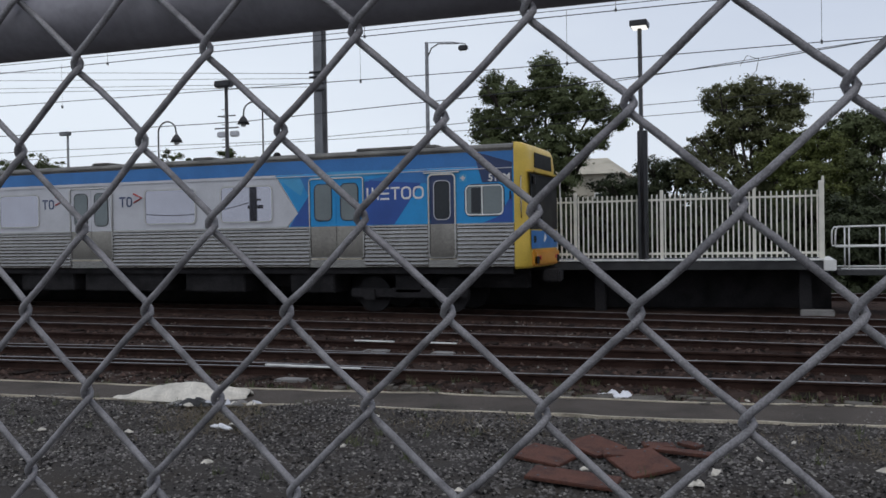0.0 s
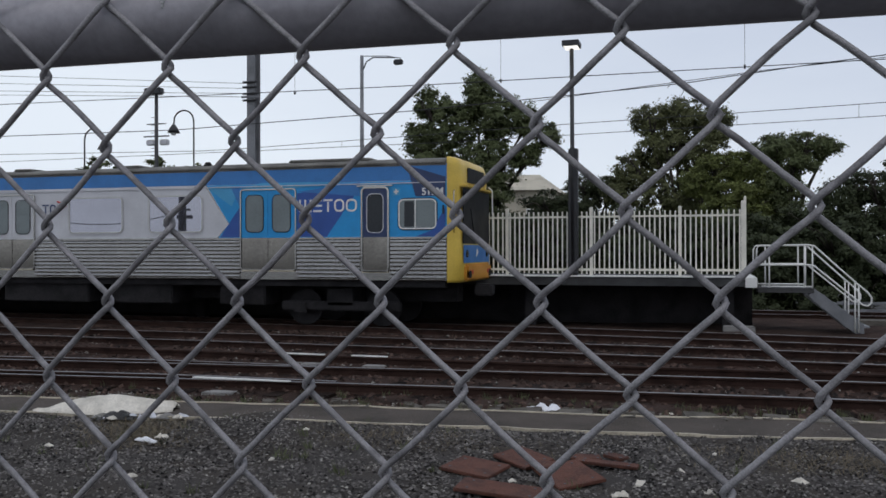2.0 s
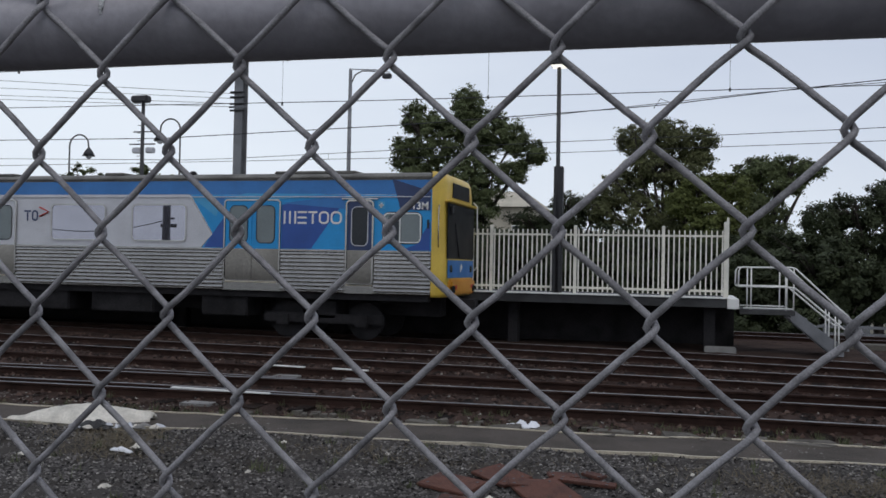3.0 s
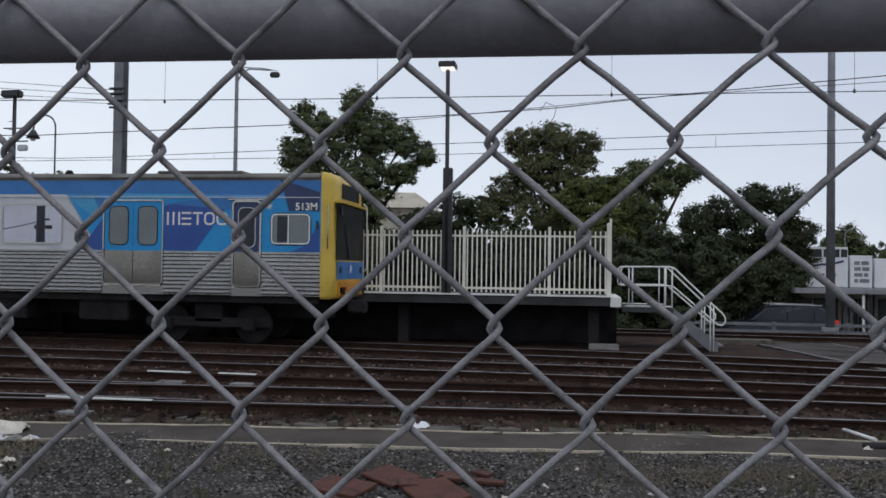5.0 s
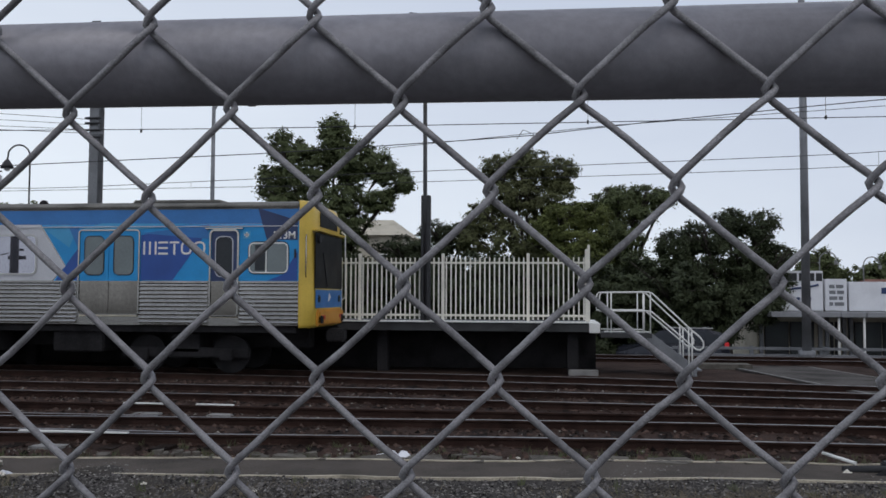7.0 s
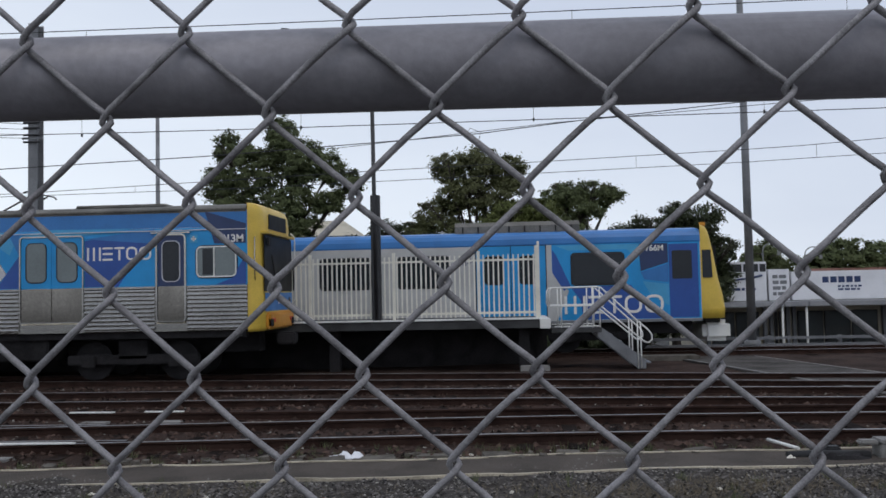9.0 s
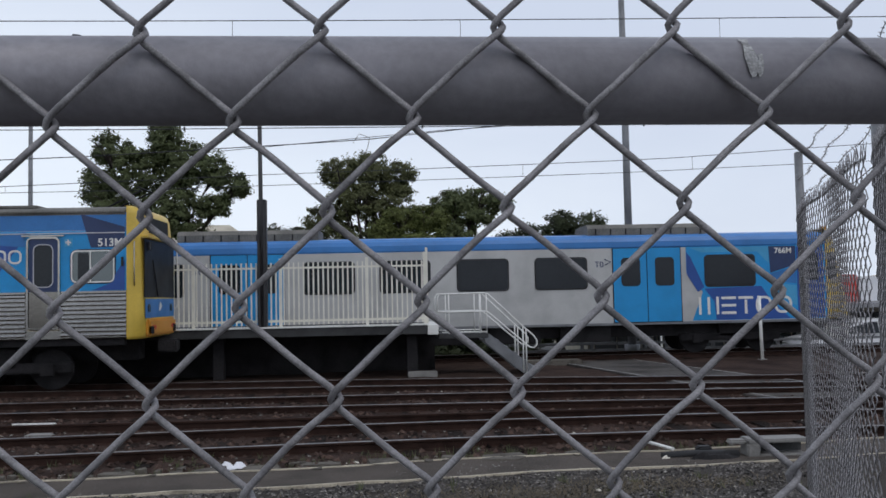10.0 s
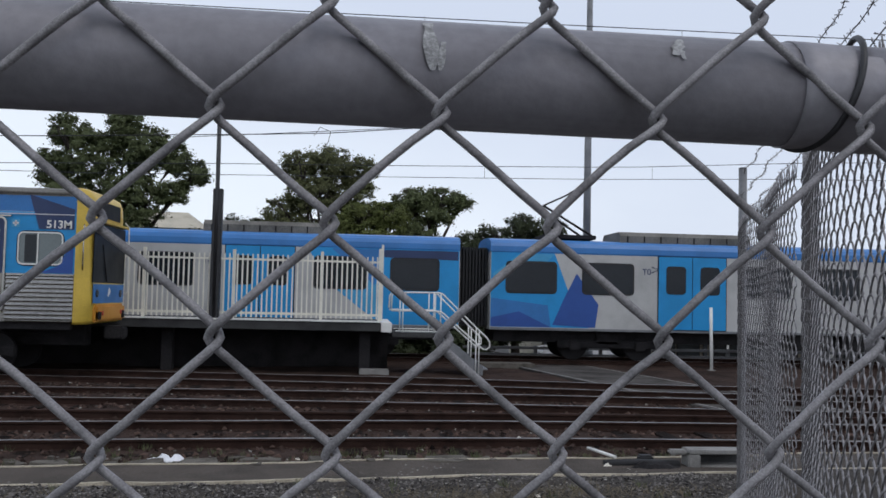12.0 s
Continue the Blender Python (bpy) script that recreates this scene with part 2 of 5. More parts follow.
def rrect(x0, x1, z0, z1, r, seg=4):
    out = []
    for cx, cz, a0 in ((x1 - r, z0 + r, -90), (x1 - r, z1 - r, 0), (x0 + r, z1 - r, 90), (x0 + r, z0 + r, 180)):
        for k in range(seg + 1):
            a = radians(a0 + 90 * k / seg)
            out.append((cx + r * math.cos(a), cz + r * math.sin(a)))
    return out


def ring(x0, x1, z0, z1, r, w, y, t):
    """A rounded frame of width w round an opening, proud by t."""
    o, i = rrect(x0 - w, x1 + w, z0 - w, z1 + w, r + w), rrect(x0, x1, z0, z1, r)
    bm = bmesh.new()
    n = len(o)
    of, inf = [bm.verts.new((x, y - t, z)) for x, z in o], [bm.verts.new((x, y - t, z)) for x, z in i]
    ob, ib = [bm.verts.new((x, y, z)) for x, z in o], [bm.verts.new((x, y, z)) for x, z in i]
    for k in range(n):
        j = (k + 1) % n
        bm.faces.new((of[k], of[j], inf[j], inf[k]))
        bm.faces.new((ob[k], ob[j], of[j], of[k]))
        bm.faces.new((inf[k], inf[j], ib[j], ib[k]))
    bmesh.ops.recalc_face_normals(bm, faces=bm.faces[:])
    return bm


def plate_x(pts, x, t=0.006):
    """A thin sheet in the yz plane, with its face towards +x at x + t."""
    bm = plate([(y, z) for y, z in pts], 0, t)
    for v in bm.verts:
        v.co = Vector((x - v.co.y, v.co.x, v.co.z))
    return bm


# ---- ground ----
def ground_z(y):
    """Flat across the tracks, then a bank down to the road."""
    return -0.14 - 1.01 * min(1.0, max(0.0, (y - 31.5) / 3.5))


def build_ground():
    bm = bmesh.new()
    xs = [-900, -300, -120, -60] + [-30 + 0.5 * i for i in range(101)] + [40, 60, 120, 300, 900]
    ys = [-300, -60, -10, -2] + [2 + 0.25 * i for i in range(40)] + [12 + 0.5 * i for i in range(39)] + [31.5, 33, 35, 37, 45, 60, 100, 300, 1500]
    rows = []
    for y in ys:
        rows.append([bm.verts.new((x, y, ground_z(y) + (0.05 * (noise.noise((x * 0.7, y * 0.7, 0)) + 0.5 * noise.noise((x * 2.3, y * 2.3, 3))) if 2 < y < 31 and abs(x) < 40 else 0))) for x in xs])
    for j, (a, b) in enumerate(zip(rows, rows[1:])):
        for i in range(len(xs) - 1):
            f = bm.faces.new((a[i], a[i + 1], b[i + 1], b[i]))
            f.smooth = True
            xm, ym = (xs[i] + xs[i + 1]) / 2, (ys[j] + ys[j + 1]) / 2
            f.material_index = 2 if ym > 34.9 else 1 if ym > 10.75 + 0.1 * max(-11, min(6, xm)) else 0
    g = part("ground", bm, "gravel")
    g.data.materials.append(M["ballast"])
    g.data.materials.append(M["asphalt"])
    tagged(g, "dark gravel yard with rusty track ballast and a road beyond", "ground", kind="structure")


build_ground()


def stones(name, label, material, n, area, size, seed, keep=lambda x, y: True):
    """Loose stones, each a small uneven lump."""
    rnd = random.Random(seed)
    vs, fs = [], []
    x0, x1, y0, y1 = area
    while n > 0:
        x, y = rnd.uniform(x0, x1), rnd.uniform(y0, y1)
        n -= 1
        if not keep(x, y):
            continue
        s = size * rnd.uniform(0.5, 1.5)
        z = -0.14 + 0.05 * (noise.noise((x * 0.7, y * 0.7, 0)) + 0.5 * noise.noise((x * 2.3, y * 2.3, 3)))
        a = rnd.uniform(0, 6.28)
        k = len(vs)
        for d in range(4):
            r = s * rnd.uniform(0.6, 1.1)
            vs.append((x + r * math.cos(a + d * 1.57), y + r * math.sin(a + d * 1.57), z + s * rnd.uniform(-0.1, 0.35)))
        vs.append((x + s * rnd.uniform(-0.3, 0.3), y + s * rnd.uniform(-0.3, 0.3), z + s * rnd.uniform(0.5, 0.95)))
        fs += [(k, k + 1, k + 4), (k + 1, k + 2, k + 4), (k + 2, k + 3, k + 4), (k + 3, k, k + 4)]
    me = bpy.data.meshes.new(name)
    me.from_pydata(vs, [], fs)
    ob = part(name, me, material)
    return tagged(ob, label, name.replace("_", " "), kind="stuff")


M["stone"] = mat("grey_stone", (0.108, 0.099, 0.093), 0.9, 0, 0.4, 3, 0.4, 60, rand=0.95, spec=0.15)
M["stone_brown"] = mat("brown_ballast_stone", (0.070, 0.046, 0.037), 0.9, 0, 0.4, 3, 0.4, 60, rand=0.9, spec=0.1)
strip_y = lambda x: 10.42 + 0.104 * max(-14, min(9, x)) - 0.012 * abs(x + 2) * (x < -2) + 0.04 * math.sin(x * 1.1)
stones("gravel", "loose dark grey gravel in front of the tracks", "stone", 42000, (-10, 5, 5.6, 10.4), 0.02, 4, lambda x, y: y < strip_y(x) - 0.45)
M["stone_pale"] = mat("pale_stone", (0.24, 0.225, 0.20), 0.9, 0, 0.4, 3, 0.4, 60, rand=0.6)
stones("pale_gravel", "scattered pale stones and chips among the dark gravel", "stone_pale", 9500, (-10, 5, 5.6, 11.0), 0.017, 14)
stones("stone_chips", "pale broken stone chips lying between the rails", "stone_pale", 1500, (-14, 9, 11.0, 20), 0.026, 15)
stones("ballast_stones", "loose brown ballast stones beside the rails", "stone_brown", 15000, (-16, 9, 10.2, 20), 0.045, 5, lambda x, y: y > strip_y(x) + 0.5)


# ---- edging strip ----
def build_strip():
    bm = bmesh.new()
    lo, hi = bmesh.new(), bmesh.new()
    xs = [-26 + 0.2 * i for i in range(193)]
    w = lambda x, s: 0.43 + 0.10 * noise.noise((x * 0.7, s, 0)) + 0.05 * noise.noise((x * 2.1, s, 4))
    prof = [(x, strip_y(x) - w(x, 1), strip_y(x) + w(x, 5)) for x in xs]
    a = [bm.verts.new((x, y0, -0.115)) for x, y0, y1 in prof]
    b = [bm.verts.new((x, y1, -0.095)) for x, y0, y1 in prof]
    c = [bm.verts.new((x, y0, -0.25)) for x, y0, y1 in prof]
    d = [bm.verts.new((x, y1, -0.25)) for x, y0, y1 in prof]
    for i in range(len(xs) - 1):
        bm.faces.new((a[i], a[i + 1], b[i + 1], b[i]))
        bm.faces.new((c[i], c[i + 1], a[i + 1], a[i]))
        bm.faces.new((b[i], b[i + 1], d[i + 1], d[i]))
    s = tagged(part("path_strip", bm, "strip"), "narrow grey strip with pale edges beside the track", "path", kind="structure")
    for k, name in ((1, "near"), (2, "far")):
        e = bmesh.new()
        top = -0.109 if k == 1 else -0.078
        r = [[e.verts.new((p[0], p[k] + dy + (0.02 * noise.noise((p[0] * 2, k, 2))), dz)) for p in prof] for dy, dz in ((-0.012, -0.2), (-0.012, top - 0.003), (0.012, top), (0.012, -0.2))]
        for u, v in zip(r, r[1:]):
            for i in range(len(xs) - 1):
                e.faces.new((u[i], u[i + 1], v[i + 1], v[i]))
        tagged(part("edging_board", e, "timber"), "pale weathered timber edging along the grey strip", "edging", kind="structure")


build_strip()


# ---- tracks ----
RAIL = [(-0.075, -0.16), (0.075, -0.16), (0.07, -0.145), (0.012, -0.125), (0.01, -0.045), (0.035, -0.032), (0.036, -0.004), (0.03, 0.0), (-0.03, 0.0), (-0.036, -0.004), (-0.035, -0.032), (-0.01, -0.045), (-0.012, -0.125), (-0.07, -0.145)]


def rail(parent, yfun, x0=-80, x1=70, step=1.5, name="rail", head="rail_head"):
    bm = bmesh.new()
    xs = [x0 + step * i for i in range(int((x1 - x0) / step) + 1)]
    rings = [[bm.verts.new((x, yfun(x) + y, z)) for y, z in RAIL] for x in xs]
    n = len(RAIL)
    for a, b in zip(rings, rings[1:]):
        for k in range(n):
            f = bm.faces.new((a[k], a[(k + 1) % n], b[(k + 1) % n], b[k]))
            f.material_index = 1 if k in (7, 8) else 0
    ob = part(name, bm, "rail_side", parent)
    ob.data.materials.append(M[head])
    return ob


def bend(pts):
    """A smooth run of y over x through the given places."""
    px, py = [p[0] for p in pts], [p[1] for p in pts]
    return lambda x: float(np.mean(np.interp(x + np.linspace(-2.5, 2.5, 11), px, py)))


NEAR = bend([(-80, 5.5), (-12, 11.75), (-7, 12.3), (-2, 12.72), (1.3, 13.02), (6, 12.98), (30, 12.2), (70, 11)])
MIDDLE = bend([(-80, 17.2), (-10, 17.2), (-3, 17.1), (2, 16.85), (5, 16.65), (8, 16.2), (30, 15.5), (70, 14.5)])
STAND = bend([(-80, 21.4), (-10, 21.35), (-3.5, 20.65), (2, 20.15), (5, 19.5), (8, 18.9), (30, 18.3), (70, 18)])
TRACKS = [(NEAR, 0.82, "rusty near track"), (MIDDLE, 0.82, "middle track"), (STAND, 0.8, "track under the standing train"), (lambda x: 28.4, 0.8, "track behind the platform")]
sleeper_mesh = None
for yf, half, what in TRACKS:
    t = thing("railway_track", "rusty broad-gauge " + what + " in dark ballast", "railway track", kind="structure")
    rail(t, lambda x: yf(x) - half)
    rail(t, lambda x: yf(x) + half)
    for i in range(58):
        x = -20 + 0.68 * i
        if sleeper_mesh is None:
            sleeper_mesh = part("sleeper", bx(-0.12, 0.12, -1.3, 1.3, -0.33, -0.135, bevel=0.012), "sleeper", t)
            sleeper_mesh.location = (x, yf(x), 0)
        else:
            s = new("sleeper", sleeper_mesh.data)
            s.parent, s.location = t, (x, yf(x), 0)

near_track = bpy.data.objects["railway_track"]
for off, x_end in ((-0.82, -4.5), (0.82, -6.0)):
    rail(near_track, lambda x: NEAR(x) + off + 0.38 - 0.26 * max(0.0, min(1.0, (x - x_end + 3) / 3)), -40, x_end, 1.0, "check_rail")
spare = thing("spare_rail", "rusty disused rail lying between two tracks", "rail", kind="structure")
rail(spare, lambda x: 14.66 + 0.04 * math.sin(x * 0.5), -40, 16, 1.0, "rail", "rail_side")
stones("rail_chippings", "pale stone chippings gathered along the rails", "stone_pale", 2600, (-12, 8, 14.35, 17.5), 0.022, 16, lambda x, y: abs(y - 14.5) < 0.14 + 0.1 * noise.noise((x, 0, 0)) or abs(y - 17.2) < 0.12)

# ---- chain-link fence in front of the camera ----
LAT = 0.0357
FY, FZ = 0.33, 1.944
WIRE_R = 0.0015


def wire_mesh(i, z0, z1, seed, wobble=0.0010, bow=0.0, r=WIRE_R, warp=None):
    """Wire i of a mesh: a flattened spiral between columns i and i + 1 that hooks into its neighbours; bow bends its rising legs."""
    rnd = random.Random(seed)
    pts = []
    for j in range(math.ceil((z0 - FZ) / LAT), math.floor((z1 - FZ) / LAT)):
        rising = (j - i) % 2 == 0
        xa, xb = (0, LAT) if rising else (LAT, 0)
        over = 0.0019 if rising else -0.0019
        wx, wz = rnd.uniform(-wobble, wobble), rnd.uniform(-wobble, wobble)
        for f, q, dy in ((0.0, 0.0, 0.0), (0.05, 0.025, 0.5), (0.12, 0.09, 0.9), (0.3, 0.29, 1.0), (0.5, 0.5, 1.0), (0.7, 0.71, 1.0), (0.88, 0.91, 0.9), (0.95, 0.975, 0.5)):
            k = math.sin(f * math.pi)
            o = bow * k * 0.8 if rising else 0.0
            x = xa - over + (xb - xa + 2 * over) * q
            pts.append((x + wx * k - o, (-0.0026 if rising else 0.0024) * dy, (j + f) * LAT + wz * k + o))
    if warp:
        pts = [warp(x, y, z) for x, y, z in pts]
    bm = tb(pts, r, 7)
    me = bpy.data.meshes.new("wire")
    bm.to_mesh(me)
    bm.free()
    me.materials.append(M["galv"])
    return me


def stretch(x0, x, y, z):
    """The hung mesh is pulled out of square: a little taller than wide, sheared towards the corner."""
    u, w = max(-0.26, min(0.55, x0 + x)), max(-0.17, min(0.10, z))
    dx = 0.0007 - 0.0170 * u - 0.0169 * w + 0.0410 * u * u - 0.0472 * u * w + 0.0531 * w * w
    dz = -0.0004 + 0.0146 * u + 0.0282 * w - 0.0042 * u * u - 0.0056 * u * w - 0.0550 * w * w
    return (x + dx, y, z + dz)


CORNER = (0.53, 0.375)
fence = thing("chain_link_fence", "galvanised chain-link fence with a grey top rail", "fence")
for i in range(-46, 20):
    sag = float(np.interp(i * LAT, [-0.15, 0.08, 0.3], [-0.0008, 0.0, 0.0008]))
    w = new("wire", wire_mesh(i, -0.1, 2.16, i, bow=sag, warp=lambda x, y, z: stretch(i * LAT, x, y, z)))
    w.parent = fence
    w.matrix_basis = pose(i * LAT, FY, FZ)
RY = FY + 0.0215
rz_at = lambda x: 2.006 - 0.008 * x
RZ = rz_at(0.4)
part("top_rail", tb([(-2.4, RY, rz_at(-2.4)), (CORNER[0], RY, rz_at(CORNER[0]))], 0.0187, 32), "rail_pipe", fence, "weathered grey steel pipe")


# ---- platform end ----
def build_platform():
    p = thing("platform", "raised concrete platform end with dark supports and pale edge", "platform", (0, 0, 0), kind="structure")
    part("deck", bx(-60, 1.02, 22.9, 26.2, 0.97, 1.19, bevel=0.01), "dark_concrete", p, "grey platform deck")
    part("edge", bx(-60, 1.02, 22.86, 23.2, 1.194, 1.235, bevel=0.006), "white_paint", p, "white painted edge strip")
    part("end_cap", bx(1.024, 1.30, 22.88, 26.2, 0.95, 1.2, bevel=0.012), "white_paint", p, "white painted end block")
    # Dark sheet added to stand for the shade below the deck
    part("shade_backing", bx(-60, 1.28, 25.0, 25.3, -0.3, 0.945), "under", p)
    # Supports coloured near-black for the same shade
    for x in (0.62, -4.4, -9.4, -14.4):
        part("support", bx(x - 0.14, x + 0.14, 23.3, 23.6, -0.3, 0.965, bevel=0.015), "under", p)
    part("footing", bx(0.5, 1.25, 22.85, 23.25, -0.3, 0.0, bevel=0.02), "concrete", p)


build_platform()


def build_fence():
    f = thing("picket_fence", "cream-white steel picket fence on the platform edge", "fence")
    y = 23.1
    posts = [-0.53 - 2.225 * k for k in range(10)]
    post_me = None
    for x in posts:
        if post_me is None:
            first = part("post", bx(-0.04, 0.04, -0.04, 0.04, 1.235, 2.99, bevel=0.008), "cream_paint", f)
            first.location = (x, y, 0)
            post_me = first.data
        else:
            part("post", post_me, None, f).location = (x, y, 0)
    part("end_post", bx(0.93, 1.05, y - 0.06, y + 0.06, 1.235, 3.1, bevel=0.01), "cream_paint", f)
    part("end_post", bx(1.0, 1.06, y + 0.1, y + 0.16, 1.235, 3.22, bevel=0.01), "cream_paint", f)
    part("top_bar", bx(-21, 0.93, y - 0.02, y + 0.02, 2.72, 2.77, bevel=0.006), "cream_paint", f)
    part("bottom_bar", bx(-21, 0.93, y - 0.02, y + 0.02, 1.345, 1.405, bevel=0.006), "cream_paint", f)
    picket = None
    for x in [posts[0] + 0.13 * (i + 1) for i in range(11)] + [p + 0.09 + 0.1265 * i for p in posts[1:] for i in range(17)]:
        if picket is None:
            first = part("picket", bx(-0.018, 0.018, -0.014, 0.014, 1.27, 2.88), "cream_paint", f)
            first.location = (x, y - 0.036, 0)
            picket = first.data
        else:
            part("picket", picket, None, f).location = (x, y - 0.036, 0)


build_fence()


def build_stairs():
    s = thing("stairs", "platform end steps with white tubular handrails", "stairs")
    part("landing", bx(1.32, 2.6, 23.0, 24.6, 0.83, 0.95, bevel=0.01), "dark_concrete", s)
    n = 5
    for k in range(n):
        x0, z1 = 2.6 + k * 0.24, 0.95 - (k + 1) * 0.18
        part("step", bx(x0 + 0.004, x0 + 0.28, 23.1, 24.5, z1 - 0.04, z1, bevel=0.006), "grey_steel", s)
    for y in (23.02, 24.55):
        bm = bmesh.new()
        v = [bm.verts.new((x, yy, z)) for yy in (y, y + 0.05) for x, z in ((2.5, 0.94), (2.6, 0.95), (3.7, 0.1), (3.7, -0.12), (3.5, -0.12), (2.5, 0.72))]
        bm.faces.new(v[:6][::-1])
        bm.faces.new(v[6:])
        for i in range(6):
            bm.faces.new((v[i], v[(i + 1) % 6], v[6 + (i + 1) % 6], v[6 + i]))
        part("stringer", bm, "grey_steel", s)
    for y, o in ((23.0, 0.0), (24.6, 0.0)):
        part("handrail", tb([(1.28, y, 1.55), (1.29, y, 1.9), (1.34, y, 1.985), (2.5, y, 1.995), (2.6, y, 1.97), (3.5, y, 1.11), (3.78, y, 0.86), (3.86, y, 0.74), (3.86, y, 0.62), (3.78, y, 0.545), (3.68, y, 0.56), (2.6, y, 1.49), (2.5, y, 1.515), (1.28, y, 1.515)], 0.021, 8), "white_paint", s, "white tubular handrail")
        for x, z0, z1 in ((1.58, 0.95, 1.985), (2.38, 0.95, 1.985), (2.56, 0.95, 1.985), (3.5, -0.1, 1.1), (3.58, -0.1, 1.03)):
            part("baluster", tb([(x, y, z0), (x, y, z1)], 0.018, 8), "white_paint", s)
        part("toe_rail", tb([(1.4, y, 0.99), (2.56, y, 0.99)], 0.018, 8), "white_paint", s)


build_stairs()


# ---- trains ----
def bogie(parent, x, y0, y1):
    b = part("bogie", bx(x - 1.6, x + 1.6, y0 + 0.35, y0 + 0.5, 0.38, 0.62, bevel=0.03), "under", parent)
    part("bolster", bx(x - 0.35, x + 0.35, y0 + 0.35, y1 - 0.35, 0.5, 0.95, bevel=0.02), "under", b)
    for dx in (-1.05, 1.05):
        for y in (y0 + 0.6, y1 - 0.72):
            part("wheel", tb([(x + dx, y, 0.46), (x + dx, y + 0.12, 0.46)], 0.46, 24), "under", b)
        part("axle_box", bx(x + dx - 0.16, x + dx + 0.16, y0 + 0.26, y0 + 0.345, 0.32, 0.6, bevel=0.02), "under", b)


def glass(parent, name, x0, x1, z0, z1, y, material, frame_material, r=0.09, w=0.035, t=0.022):
    wdw = part(name, ring(x0, x1, z0, z1, r, w, y, t), frame_material, parent)
    part("pane", plate(rrect(x0, x1, z0, z1, r), y, 0.008), material, wdw)
    return wdw


def bars(parent, name, x0, x1, z0, z1, y, material, gaps):
    """Plain strokes and rings standing for a brand mark."""
    n = len(gaps)
    k = (x1 - x0) / (sum(gaps) + (n - 1) * 0.16)
    h = z1 - z0
    t = 0.15 * h
    x = x0
    sq = lambda a, b, c, d: part(name, plate([(a, c), (b, c), (b, d), (a, d)], y, 0.006), material, parent)
    for q, g in enumerate(gaps):
        w = g * k
        kind = q if n > 2 else q + 2
        if kind == 0:
            for u in (0.0, 0.5, 1.0):
                sq(x + (w - t) * u, x + (w - t) * u + t, z0, z1)
        elif kind == 1:
            for u in (0.0, 0.5, 1.0):
                sq(x, x + w, z0 + (h - t) * u, z0 + (h - t) * u + t)
        elif kind == 2:
            sq(x, x + w, z1 - t, z1)
            sq(x + w / 2 - t / 2, x + w / 2 + t / 2, z0, z1 - t * 1.3)
        else:
            part(name, ring(x + t, x + w - t, z0 + t, z1 - t, min(0.4 * h, 0.35 * (w - 2 * t)), t, y, 0.006), material, parent)
        x += w + 0.16 * k


def lettering(parent, text, x, z, size, y, material):
    c = bpy.data.curves.new("lettering", "FONT")
    c.body, c.size, c.extrude, c.offset = text, size, 0.002, size * 0.022
    ob = new("lettering", c)
    ob.matrix_basis = pose(x, y, z, 90, 0, 0)
    ob.parent = parent
    bpy.context.view_layer.update()
    me = bpy.data.meshes.new_from_object(ob.evaluated_get(bpy.context.evaluated_depsgraph_get()))
    me.materials.clear()
    me.materials.append(M[material])
    m = ob.matrix_basis.copy()
    bpy.data.objects.remove(ob)
    o = part("number", me, None, parent, "white number " + text)
    o.matrix_basis = m
    return o


